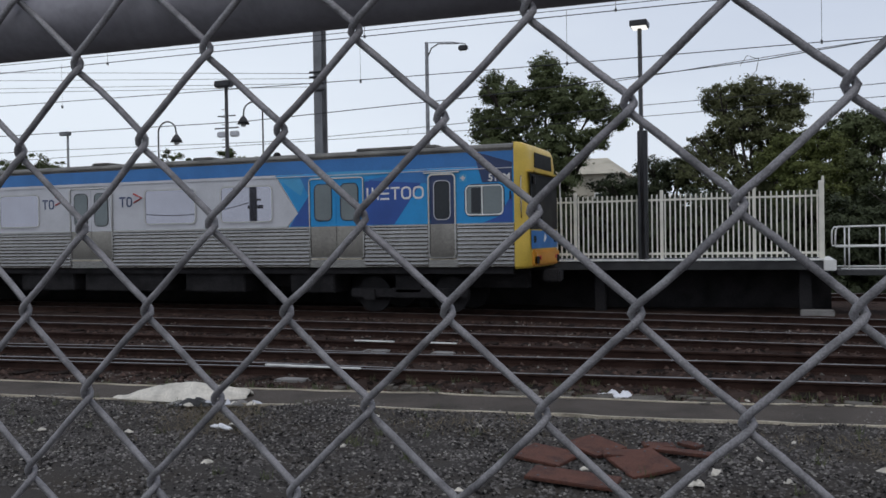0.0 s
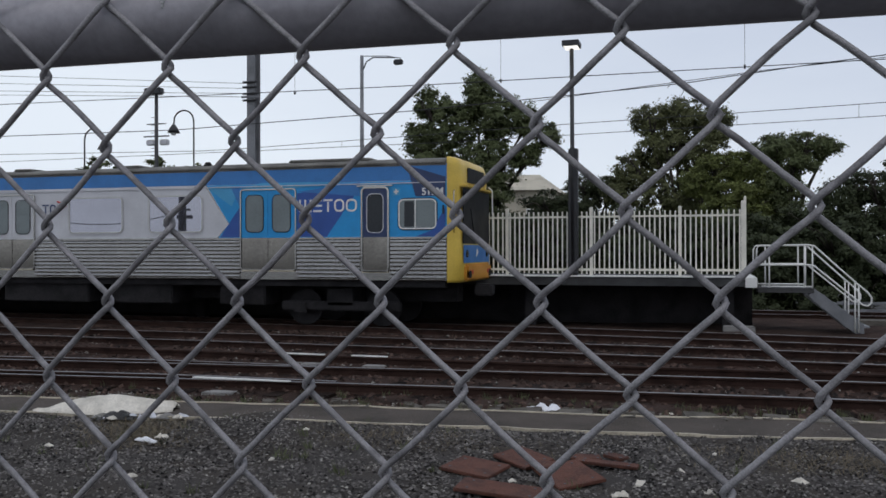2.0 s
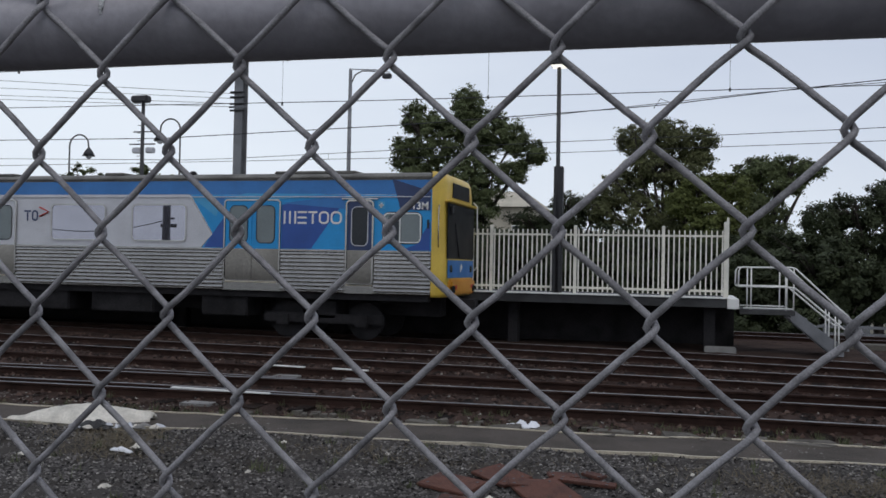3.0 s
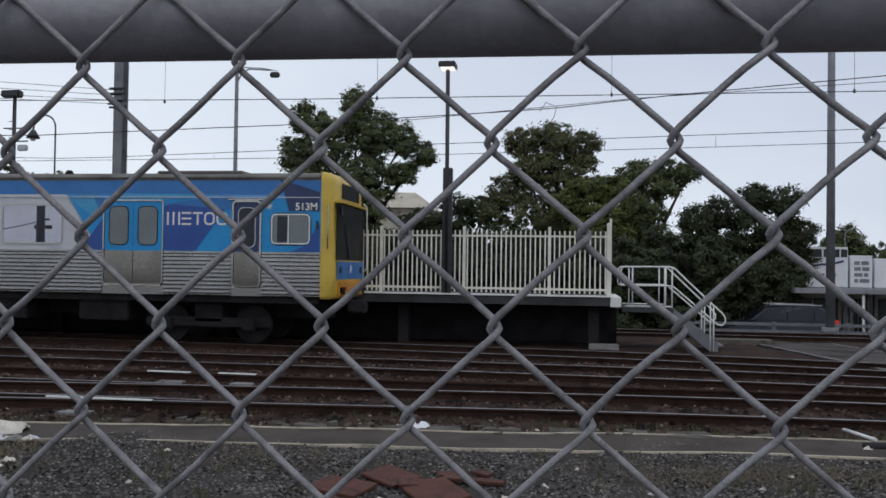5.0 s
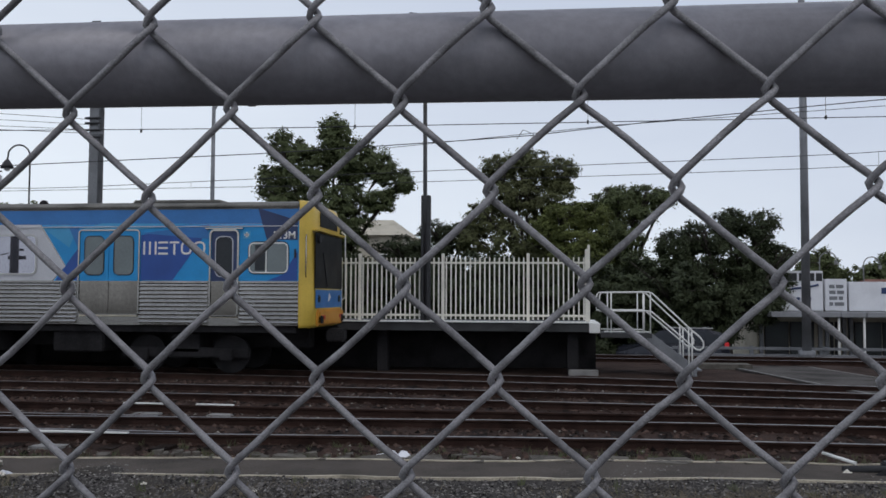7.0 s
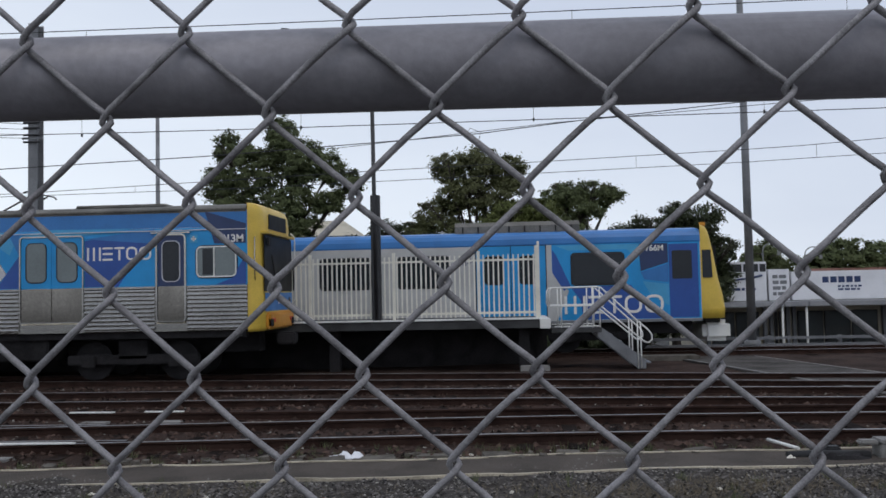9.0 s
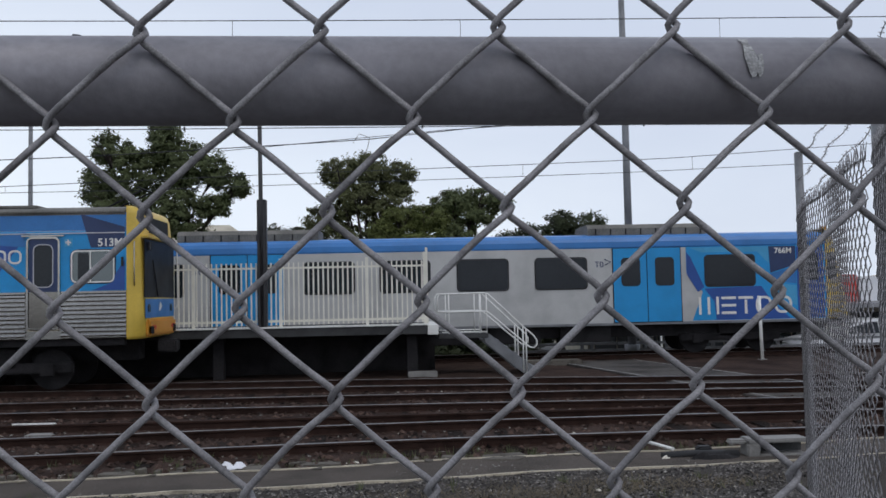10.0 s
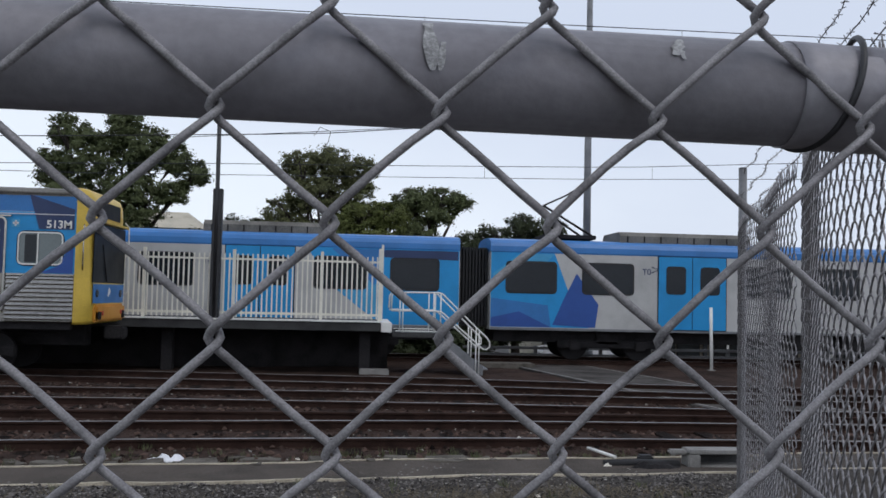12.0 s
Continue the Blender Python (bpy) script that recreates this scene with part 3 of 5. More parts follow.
def build_train_a():
    """Ribbed stainless train standing still; x is back from its front edge, y from its near side."""
    t = thing("commuter_train", "standing ribbed stainless-steel train with blue vinyl and yellow front", "train", (-5.72, 20.0, 0))
    L, W = 23.6, 2.9
    part("body", bx(-L, -0.02, 0.02, W - 0.02, 1.16, 3.96), "steel", t)
    prof = [(0.0, 3.9), (0.02, 3.98), (0.12, 4.05), (0.6, 4.13), (1.45, 4.16), (2.3, 4.13), (2.78, 4.05), (2.88, 3.98), (2.9, 3.9)]
    part("roof", extrude_profile(bmesh.new(), prof, -L, -0.05), "roof", t, "weathered grey-brown roof")
    part("gutter", bx(-L, -0.04, -0.022, 0.018, 3.945, 3.985, bevel=0.006), "roof", t)
    # openings along the side, so that the ribbed skirt stops at the doors
    doors = [(-5.46, -3.93), (-13.27, -11.77), (-21.0, -19.5)]
    cab = (-2.19, -1.47)
    edges = sorted(doors + [cab])
    runs, x = [], -L
    for a, b in edges:
        runs.append((x, a - 0.03))
        x = b + 0.03
    runs.append((x, -0.03))
    for a, b in runs:
        prof = [(0.02, 1.16)]
        z = 1.18
        n = 10
        h = (2.14 - 1.18) / n
        for k in range(n):
            prof += [(0.012, z), (0.012, z + h * 0.2), (-0.016, z + h * 0.26), (-0.027, z + h * 0.45), (-0.027, z + h * 0.68), (-0.016, z + h * 0.9), (0.012, z + h * 0.97)]
            z += h
        prof += [(-0.006, 2.145), (-0.02, 2.16), (-0.02, 2.2), (0.0, 2.205), (0.02, 2.205)]
        part("ribbed_panel", extrude_profile(bmesh.new(), prof, a, b), "steel", t, "horizontally ribbed stainless panel")
    # vinyl: pale grey behind, blues ahead
    part("blue_band", plate([(-L, 3.57), (-0.02, 3.55), (-0.02, 3.94), (-L, 3.94)], 0.018, 0.008), "blue", t, "blue band below the roof")
    part("grey_panel", plate([(-L, 2.21), (-6.15, 2.21), (-5.82, 2.55), (-6.5, 3.56), (-L, 3.56)], 0.018, 0.008), "pale_grey", t, "pale grey upper side panel")
    part("blue_panel", plate([(-6.1, 2.21), (-0.02, 2.21), (-0.02, 3.54), (-6.45, 3.55), (-5.8, 2.57)], 0.018, 0.008), "cyan", t, "bright blue vinyl side")
    t_k = 0
    for shape, m in (([(-6.45, 3.5), (-5.72, 3.0), (-5.5, 3.5), (-5.9, 3.55)], "teal"), ([(-6.05, 2.22), (-5.48, 2.22), (-5.48, 3.0), (-5.78, 2.6)], "navy"), ([(-5.5, 3.0), (-5.48, 3.5), (-5.75, 3.5)], "blue"),
                     ([(-3.9, 2.22), (-3.1, 2.22), (-2.22, 3.42), (-2.22, 3.54), (-3.9, 3.3)], "navy"), ([(-3.9, 3.34), (-2.24, 3.53), (-2.22, 3.2)], "blue"), ([(-5.46, 3.43), (-3.93, 3.43), (-2.7, 3.56), (-4.9, 3.58)], "teal"),
                     ([(-1.02, 3.92), (-0.8, 3.17), (-0.06, 3.17), (-0.06, 3.62)], "dark_navy"), ([(-0.78, 2.22), (-0.4, 2.36), (-0.06, 2.9), (-0.06, 2.22)], "navy")):
        part("vinyl_facet", plate(shape, 0.009 - 0.0014 * t_k, 0.001), m, t)
        t_k += 1
    part("side_moulding", bx(-L, -0.06, -0.016, 0.008, 3.485, 3.505), "pale_grey", t, "thin pale moulding along the side")
    # doors
    for a, b in doors:
        mid = (a + b) / 2
        blue = b > -6
        d = part("doorway", ring(a + 0.02, b - 0.02, 1.42, 3.4, 0.06, 0.035, 0.0, 0.028), "steel", t)
        for x0, x1 in ((a + 0.03, mid - 0.01), (mid + 0.01, b - 0.03)):
            lf = part("door_leaf", bx(x0, x1, -0.002, 0.015, 1.40, 2.2), "steel_door", d, "brushed steel lower door")
            part("door_upper", bx(x0, x1, -0.004, 0.012, 2.204, 3.4), "cyan" if blue else "pale_grey", d)
            glass(d, "door_window", x0 + 0.13, x1 - 0.13, 2.36, 3.26, -0.004, "glass_grey", "rubber", 0.12, 0.025, 0.012)
        part("sill", bx(a + 0.05, b - 0.05, -0.03, 0.0, 1.36, 1.395), "timber", d)
    d = part("cab_door", ring(cab[0] + 0.04, cab[1] - 0.04, 1.40, 3.38, 0.08, 0.045, 0.0, 0.03), "steel", t)
    part("door_leaf", bx(cab[0] + 0.05, cab[1] - 0.05, -0.002, 0.014, 1.40, 2.2), "steel_door", d)
    part("door_upper", bx(cab[0] + 0.05, cab[1] - 0.05, -0.004, 0.012, 2.204, 3.38), "dark_navy", d)
    glass(d, "door_window", cab[0] + 0.16, cab[1] - 0.16, 2.32, 3.24, -0.004, "glass_dark", "pale_grey", 0.12, 0.02, 0.012)
    part("door_hood", bx(cab[0] - 0.1, cab[1] + 0.1, -0.05, 0.005, 3.43, 3.46), "steel", t)
    part("sill", bx(cab[0] + 0.03, cab[1] - 0.03, -0.03, 0.0, 1.345, 1.38), "timber", d)
    # windows
    for a, b in ((-8.18, -6.53), (-10.67, -8.93), (-16.0, -14.41), (-18.5, -16.8)):
        glass(t, "window", a + 0.05, b - 0.05, 2.38, 3.28, 0.004, "glass_pale", "silver", 0.1, 0.04)
    w = glass(t, "cab_window", -1.2, -0.31, 2.42, 3.08, 0.004, "glass_grey", "white_paint", 0.09, 0.03)
    part("gasket", ring(-1.2, -0.31, 2.42, 3.08, 0.11, 0.055, 0.005, 0.006), "rubber", w)
    part("dark_pane", plate(rrect(-1.08, -0.84, 2.45, 3.05, 0.03), -0.006, 0.004), "glass_dark", w)
    part("divider", bx(-0.82, -0.795, -0.02, -0.006, 2.42, 3.08), "white_paint", w)
    bars(t, "mark_stroke", -3.84, -2.3, 2.83, 3.14, 0.004, "white_paint", (1.25, 0.9, 0.9, 1.0, 1.1))
    for x in (-11.4, -14.2):
        bars(t, "mark_stroke", x - 0.12, x + 0.32, 2.86, 3.14, 0.004, "dark_navy", (1, 0.9))
        bm = tb([(x + 0.38, -0.005, 3.22), (x + 0.66, -0.005, 3.1), (x + 0.38, -0.005, 2.98)], 0.024, 6)
        part("arrow_mark", bm, "red", t)
    lettering(t, "513M", -0.65, 3.2, 0.24, -0.004, "white_paint")
    m = part("cross_mark", plate([(-1.38, 3.2), (-1.2, 3.2), (-1.2, 3.38), (-1.38, 3.38)], 0.004, 0.005), "teal", t)
    part("cross", bx(-1.31, -1.27, -0.006, -0.002, 3.23, 3.35), "white_paint", m)
    part("cross", bx(-1.35, -1.23, -0.006, -0.002, 3.27, 3.31), "white_paint", m)
    # cab front
    bm = bmesh.new()
    prof = [(-0.02, -0.012), (0.12, 0.0), (0.25, 0.10), (0.30, 0.35), (0.31, 1.45), (0.30, 2.55), (0.25, 2.8), (0.12, 2.9), (-0.02, 2.912)]
    zs = [(1.12, -0.04), (1.2, 0.02), (1.7, 0.03), (2.3, 0.02), (3.3, -0.03), (3.6, 0.0), (3.9, -0.03), (4.03, -0.08), (4.1, -0.2)]
    rg = [[bm.verts.new((min(x, 0) if k in (0, 8) else x + dx, y, z)) for k, (x, y) in enumerate(prof)] for z, dx in zs]
    for u, v in zip(rg, rg[1:]):
        for k in range(8):
            f = bm.faces.new((u[k], u[k + 1], v[k + 1], v[k]))
            f.smooth = True
    bm.faces.new(rg[-1])
    bm.faces.new(rg[0][::-1])
    part("cab_front", bm, "yellow", t, "yellow moulded cab front")
    f = part("windscreen", plate_x([(0.15, 2.04), (2.75, 2.04), (2.72, 3.36), (0.18, 3.36)], 0.315, 0.02), "screen_glass", t, "dark windscreen")
    part("wiper", tb([(0.345, 1.2, 2.08), (0.345, 0.8, 2.9)], 0.012, 6), "rubber", f)
    part("blue_apron", plate_x([(0.2, 1.58), (2.7, 1.58), (2.71, 2.01), (0.19, 2.01)], 0.33, 0.012), "blue", t)
    part("destination_box", plate_x([(0.62, 3.52), (2.28, 3.52), (2.24, 3.88), (0.66, 3.88)], 0.30, 0.015), "screen_glass", t)
    part("visor", bx(0.2, 0.42, 0.15, 2.75, 3.38, 3.44, bevel=0.02), "yellow", t)
    part("bumper", bx(0.15, 0.42, 0.3, 2.6, 1.16, 1.55, bevel=0.05), "orange", t, "orange buffer beam")
    for y in (0.45, 2.4):
        part("headlight", tb([(0.33, y, 1.8), (0.36, y, 1.8)], 0.09, 12), "glass_dark", t)
        part("step_iron", bx(0.36, 0.44, y - 0.1, y + 0.1, 1.22, 1.4, bevel=0.01), "under", t)
    part("apron_mark", plate_x([(1.3, 1.75), (1.36, 1.72), (1.55, 1.84), (1.4, 1.94)], 0.345, 0.004), "white_paint", t)
    for y in (0.5, 0.68, 2.2, 2.38):
        part("tail_lens", tb([(0.42, y, 1.36), (0.437, y, 1.36)], 0.055, 10), "red", t)
    part("side_marker", bx(-0.13, -0.09, -0.03, -0.002, 2.75, 2.95), "rubber", t)
    part("grab_rail", tb([(0.16, -0.03, 2.3), (0.16, -0.05, 2.4), (0.16, -0.05, 3.2), (0.16, -0.03, 3.3)], 0.014, 6), "steel", t)
    part("grab_rail", tb([(0.34, 2.78, 1.75), (0.42, 2.8, 1.85), (0.40, 2.8, 3.45), (0.30, 2.78, 3.55)], 0.018, 6), "white_paint", t, "white grab rail")
    part("lamp_cluster", bx(0.36, 0.4, 0.3, 0.52, 3.1, 3.3, bevel=0.015), "rubber", t)
    part("coupler", bx(0.3, 0.75, 1.25, 1.65, 0.75, 1.05, bevel=0.04), "under", t)
    # roof gear and underframe
    for x, w in ((-3.2, 1.1), (-9.0, 0.3), (-12.5, 0.3)):
        part("roof_vent", bx(x - w, x + w, 0.35, 1.1, 4.08, 4.17, bevel=0.03), "roof", t)
    part("roof_dome", tb([(-6.7, 0.5, 4.08), (-6.7, 0.5, 4.2)], 0.14, 12, r2=0.06), "under", t)
    for x0, x1 in ((-6.2, -4.9), (-9.5, -7.6), (-13, -10.2), (-15.4, -13.4)):
        part("equipment_box", bx(x0, x1, 0.22, 1.2, 0.5, 1.13, bevel=0.03), "under", t)
    part("solebar", bx(-L, -0.1, 0.12, 0.3, 1.0, 1.155), "under", t)
    part("underframe", bx(-L, -0.1, 1.2, 1.7, 0.6, 1.15), "under", t)
    bogie(t, -2.9, 0, 2.9)
    bogie(t, -18.5, 0, 2.9)


build_train_a()


def b_car(t, x1, L, cab):
    """One carriage from x1 back over L metres; cab: with a driver's end."""
    W = 2.9
    x0 = x1 - L
    end = x1 - (0.42 if cab else 0.0)
    c = part("carriage", bx(x0, end, 0.0, W, 0.94, 3.36), "silver", t, "silver carriage body")
    prof = [(0.0, 3.3), (-0.012, 3.34), (0.0, 3.5), (0.06, 3.62), (0.2, 3.7), (0.7, 3.77), (1.45, 3.8), (2.2, 3.77), (2.7, 3.7), (2.84, 3.62), (2.9, 3.5), (2.912, 3.34), (2.9, 3.3)]
    part("cant_rail", extrude_profile(bmesh.new(), prof, x0, end), "blue", c, "blue rounded roof edge")
    part("floor_edge", bx(x0, end, -0.012, -0.002, 0.93, 1.0), "grey_steel", c)
    part("underframe", bx(x0 + 0.2, end - 0.2, 0.5, 2.4, 0.55, 0.93), "under", c)
    for dx in (8.0, 10.2, 12.4, 14.4):
        part("equipment_box", bx(x1 - dx - 0.8, x1 - dx + 0.8, 0.2, 0.9, 0.42, 0.925, bevel=0.03), "under", c)
    doors = [(5.03, 7.15), (17.2, 19.4)] if cab else [(5.0, 7.05), (17.2, 19.3)]
    wins = [(7.97, 9.55), (10.4, 11.95), (12.8, 14.3), (15.1, 16.6), (20.2, 21.8), (22.65, 24.2)] + ([(2.7, 4.26)] if cab else [(0.65, 2.1), (2.85, 4.4)])
    # vinyl
    if cab:
        part("blue_side", plate([(x1 - 4.7, 1.02), (x1 - 0.44, 1.02), (x1 - 0.44, 3.3), (x1 - 4.85, 3.3), (x1 - 4.85, 2.5), (x1 - 4.35, 1.9)], -0.002, 0.006), "cyan", c, "bright blue vinyl side")
        for s, m in (([(-4.75, 3.28), (-2.24, 3.28), (-2.24, 2.75), (-2.6, 3.12), (-4.35, 3.12)], "teal"), ([(-4.84, 3.15), (-4.72, 3.0), (-4.3, 2.05), (-4.5, 1.9), (-4.84, 2.45)], "navy"), ([(-3.95, 1.03), (-1.6, 1.03), (-2.2, 1.6), (-2.5, 2.05), (-4.3, 2.0), (-4.0, 1.6)], "navy"), ([(-2.24, 3.28), (-1.38, 3.28), (-1.38, 2.7), (-2.2, 2.45)], "dark_navy"), ([(-2.2, 2.42), (-1.38, 2.66), (-1.38, 2.1), (-2.1, 2.2)], "blue"), ([(-2.15, 2.15), (-1.38, 2.05), (-1.38, 1.4), (-1.9, 1.7)], "teal")):
            part("vinyl_facet", plate([(x1 + a, z) for a, z in s], -0.008 - 0.0007 * len([q for q in c.children if q.name.startswith("vinyl")]), 0.0005), m, c)
        bars(c, "mark_stroke", x1 - 4.5, x1 - 1.55, 1.2, 1.74, -0.013, "white_paint", (1.25, 0.9, 0.9, 1.0, 1.1))
        d = part("cab_door", bx(x1 - 1.36, x1 - 0.5, -0.014, -0.01, 1.05, 3.25), "navy", c)
        part("door_window", plate(rrect(x1 - 1.27, x1 - 0.68, 2.2, 3.05, 0.05), -0.015, 0.004), "glass_dark", d)
        lettering(c, "766M", x1 - 2.05, 3.06, 0.24, -0.016, "white_paint")
    if not cab:
        part("blue_end", plate([(x1 - 2.4, 1.02), (x1 - 0.02, 1.02), (x1 - 0.02, 3.3), (x1 - 4.6, 3.3), (x1 - 4.2, 2.4)], -0.002, 0.006), "cyan", c)
        for s, m in (([(-2.35, 1.03), (-4.15, 2.4), (-3.3, 2.6), (-2.5, 2.2)], "teal"), ([(-2.4, 3.28), (-0.05, 3.28), (-0.05, 3.0), (-2.3, 3.05)], "dark_navy"), ([(-2.3, 3.28), (-3.9, 3.28), (-2.6, 2.2)], "blue")):
            part("vinyl_facet", plate([(x1 + a, z) for a, z in s], -0.008 - 0.0007 * len([q for q in c.children if q.name.startswith("vinyl")]), 0.0005), m, c)
    part("blue_rear", plate([(x0 + 0.02, 1.02), (x0 + 3.1, 1.02), (x0 + 2.5, 2.0), (x0 + 2.0, 3.3), (x0 + 0.02, 3.3)], -0.002, 0.006), "cyan", c, "bright blue vinyl end")
    for s, m in (([(0.03, 1.03), (1.9, 1.03), (1.8, 1.7), (0.03, 1.9)], "blue"), ([(0.03, 1.03), (1.9, 1.03), (0.9, 1.5), (0.03, 1.3)], "navy"), ([(1.95, 1.1), (3.3, 1.03), (3.4, 1.75), (2.7, 2.7), (2.3, 1.9)], "navy"), ([(0.03, 2.6), (0.9, 3.28), (2.0, 3.28), (1.2, 2.5), (0.6, 2.4)], "teal")):
        part("vinyl_facet", plate([(x0 + a, z) for a, z in s], -0.008 - 0.0007 * len([q for q in c.children if q.name.startswith("vinyl")]), 0.0005), m, c)
    for a, b in doors:
        d = part("doorway", bx(x1 - b - 0.02, x1 - a + 0.02, -0.012, -0.008, 0.99, 3.31), "rubber", c)
        mid = (a + b) / 2
        for u, v in ((a + 0.01, mid - 0.012), (mid + 0.012, b - 0.01)):
            lf = part("door_leaf", bx(x1 - v, x1 - u, -0.03, -0.013, 1.02, 3.29, bevel=0.004), "cyan", d, "bright blue sliding door leaf")
            part("door_window", plate(rrect(x1 - v + 0.24, x1 - u - 0.2, 2.12, 3.0, 0.12), -0.031, 0.004), "glass_dark", lf)
    for a, b in wins:
        w = part("window", plate(rrect(x1 - b - 0.03, x1 - a + 0.03, 2.05, 3.05, 0.13), -0.012, 0.006), "rubber", c)
        part("pane", plate(rrect(x1 - b + 0.02, x1 - a - 0.02, 2.1, 3.0, 0.1), -0.019, 0.003), "glass_dark", w)
    for x in (7.6, 19.8):
        bars(c, "mark_stroke", x1 - x - 0.1, x1 - x + 0.16, 2.72, 2.9, -0.004, "dark_navy", (1, 0.9))
        part("arrow_mark", tb([(x1 - x + 0.2, -0.012, 2.97), (x1 - x + 0.4, -0.012, 2.88), (x1 - x + 0.2, -0.012, 2.79)], 0.016, 6), "dark_navy", c)
    for a, b in ((3.95, 7.8), (16.2, 20.5)):
        h = part("roof_unit", extrude_profile(bmesh.new(), [(0.45, 3.7), (0.45, 3.95), (0.6, 4.08), (2.3, 4.08), (2.45, 3.95), (2.45, 3.7)], x1 - b, x1 - a), "roof", c, "grey roof air-conditioning unit")
        for k in range(8):
            x = x1 - b + 0.25 + k * (b - a - 0.5) / 7
            part("cover_rib", bx(x - 0.02, x + 0.02, 0.435, 0.452, 3.74, 3.94), "under", h)
    bogie(c, x1 - 3.4, 0, W)
    bogie(c, x1 - 20.9, 0, W)
    return c


def build_train_b():
    t = thing("passing_train", "moving silver and blue commuter train with yellow front", "train", (2.6, 27.0, 0))
    c = b_car(t, 0.0, 24.7, True)
    b_car(t, -25.65, 24.2, False)
    # driver's end
    bm = bmesh.new()
    prof = [(-0.42, 0.0), (0.12, 0.015), (0.26, 0.12), (0.33, 0.5), (0.36, 1.45), (0.33, 2.4), (0.26, 2.78), (0.12, 2.885), (-0.42, 2.9)]
    zs = [(1.0, 0.0), (1.3, 0.02), (1.7, -0.04), (2.2, -0.16), (2.9, -0.27), (3.4, -0.37), (3.6, -0.42), (3.75, -0.5), (3.82, -0.66)]
    rg = [[bm.verts.new((x if k in (0, 8) else max(-0.41, x + dx), y, z)) for k, (x, y) in enumerate(prof)] for z, dx in zs]
    for u, v in zip(rg, rg[1:]):
        for k in range(8):
            bm.faces.new((u[k], u[k + 1], v[k + 1], v[k])).smooth = True
    bm.faces.new(rg[-1])
    bm.faces.new(rg[0][::-1])
    part("cab_front", bm, "yellow", t, "yellow moulded cab front")
    part("side_glass", plate([(-0.37, 2.22), (-0.08, 2.22), (-0.12, 3.05), (-0.37, 3.05)], 0.016, 0.03), "glass_dark", t)
    part("windscreen", plate_x([(0.45, 2.15), (2.45, 2.15), (2.35, 3.2), (0.55, 3.2)], 0.08, 0.08), "screen_glass", t)
    part("rubber_skirt", bx(-0.3, 0.14, 0.2, 2.7, 0.86, 0.995, bevel=0.02), "rubber", t)
    part("fairing", bx(-0.33, 0.5, 0.35, 2.55, 0.3, 0.94, bevel=0.14), "white_paint", t, "white coupler fairing")
    part("marker_lamp", bx(-0.36, -0.18, 0.3, 0.5, 3.78, 3.9, bevel=0.02), "orange", t)
    g = part("gangway", bx(-25.64, -24.71, 0.6, 2.3, 1.05, 3.4), "rubber", t, "black ribbed gangway between carriages")
    for k in range(9):
        part("gangway_rib", bx(-25.6 + 0.1 * k, -25.55 + 0.1 * k, 0.45, 2.45, 1.0, 3.45), "rubber", g)
    # pantograph behind the second roof unit
    p = part("pantograph", bx(-22.9, -21.2, 0.7, 2.2, 3.82, 3.95, bevel=0.02), "under", t, "raised pantograph")
    for y in (0.9, 2.0):
        part("lower_arm", tb([(-21.3, y, 3.95), (-22.85, y * 0.6 + 0.58, 4.9)], 0.04, 6), "under", p)
        part("upper_arm", tb([(-22.85, y * 0.6 + 0.58, 4.9), (-21.7, y * 0.8 + 0.3, 5.45)], 0.03, 6), "under", p)
    part("contact_strip", tb([(-21.7, 0.4, 5.43), (-21.7, 0.6, 5.49), (-21.7, 2.3, 5.49), (-21.7, 2.5, 5.43)], 0.025, 6), "under", p)
    return t


passing_train = build_train_b()


# ---- end of the top rail, and the fence that runs away from its corner ----
part("rail_fitting", tb([(0.518, RY, RZ - 0.001), (0.524, RY, RZ - 0.001), (0.550, RY, RZ - 0.002), (0.557, RY, RZ - 0.002)], 0.0193, 28), "rail_pipe", fence)
part("rail_end", tb([(0.52, RY, RZ - 0.001), (1.2, RY, RZ - 0.005)], 0.0189, 28), "rail_pipe", fence)
tie = [(0.524 + 0.030 * k / 30, RY + 0.0205 * math.sin(k * 0.17 + 2.6), RZ + 0.0205 * math.cos(k * 0.17 + 2.6)) for k in range(31)]
part("tie_wire", tb(tie, 0.0012, 8), "black_paint", fence)
part("tie_wire", tb([(0.112, RY + 0.004, RZ + 0.019), (0.108, RY + 0.004, RZ + 0.0225), (0.105, RY + 0.004, RZ + 0.0228)], 0.0009, 6), "black_paint", fence)

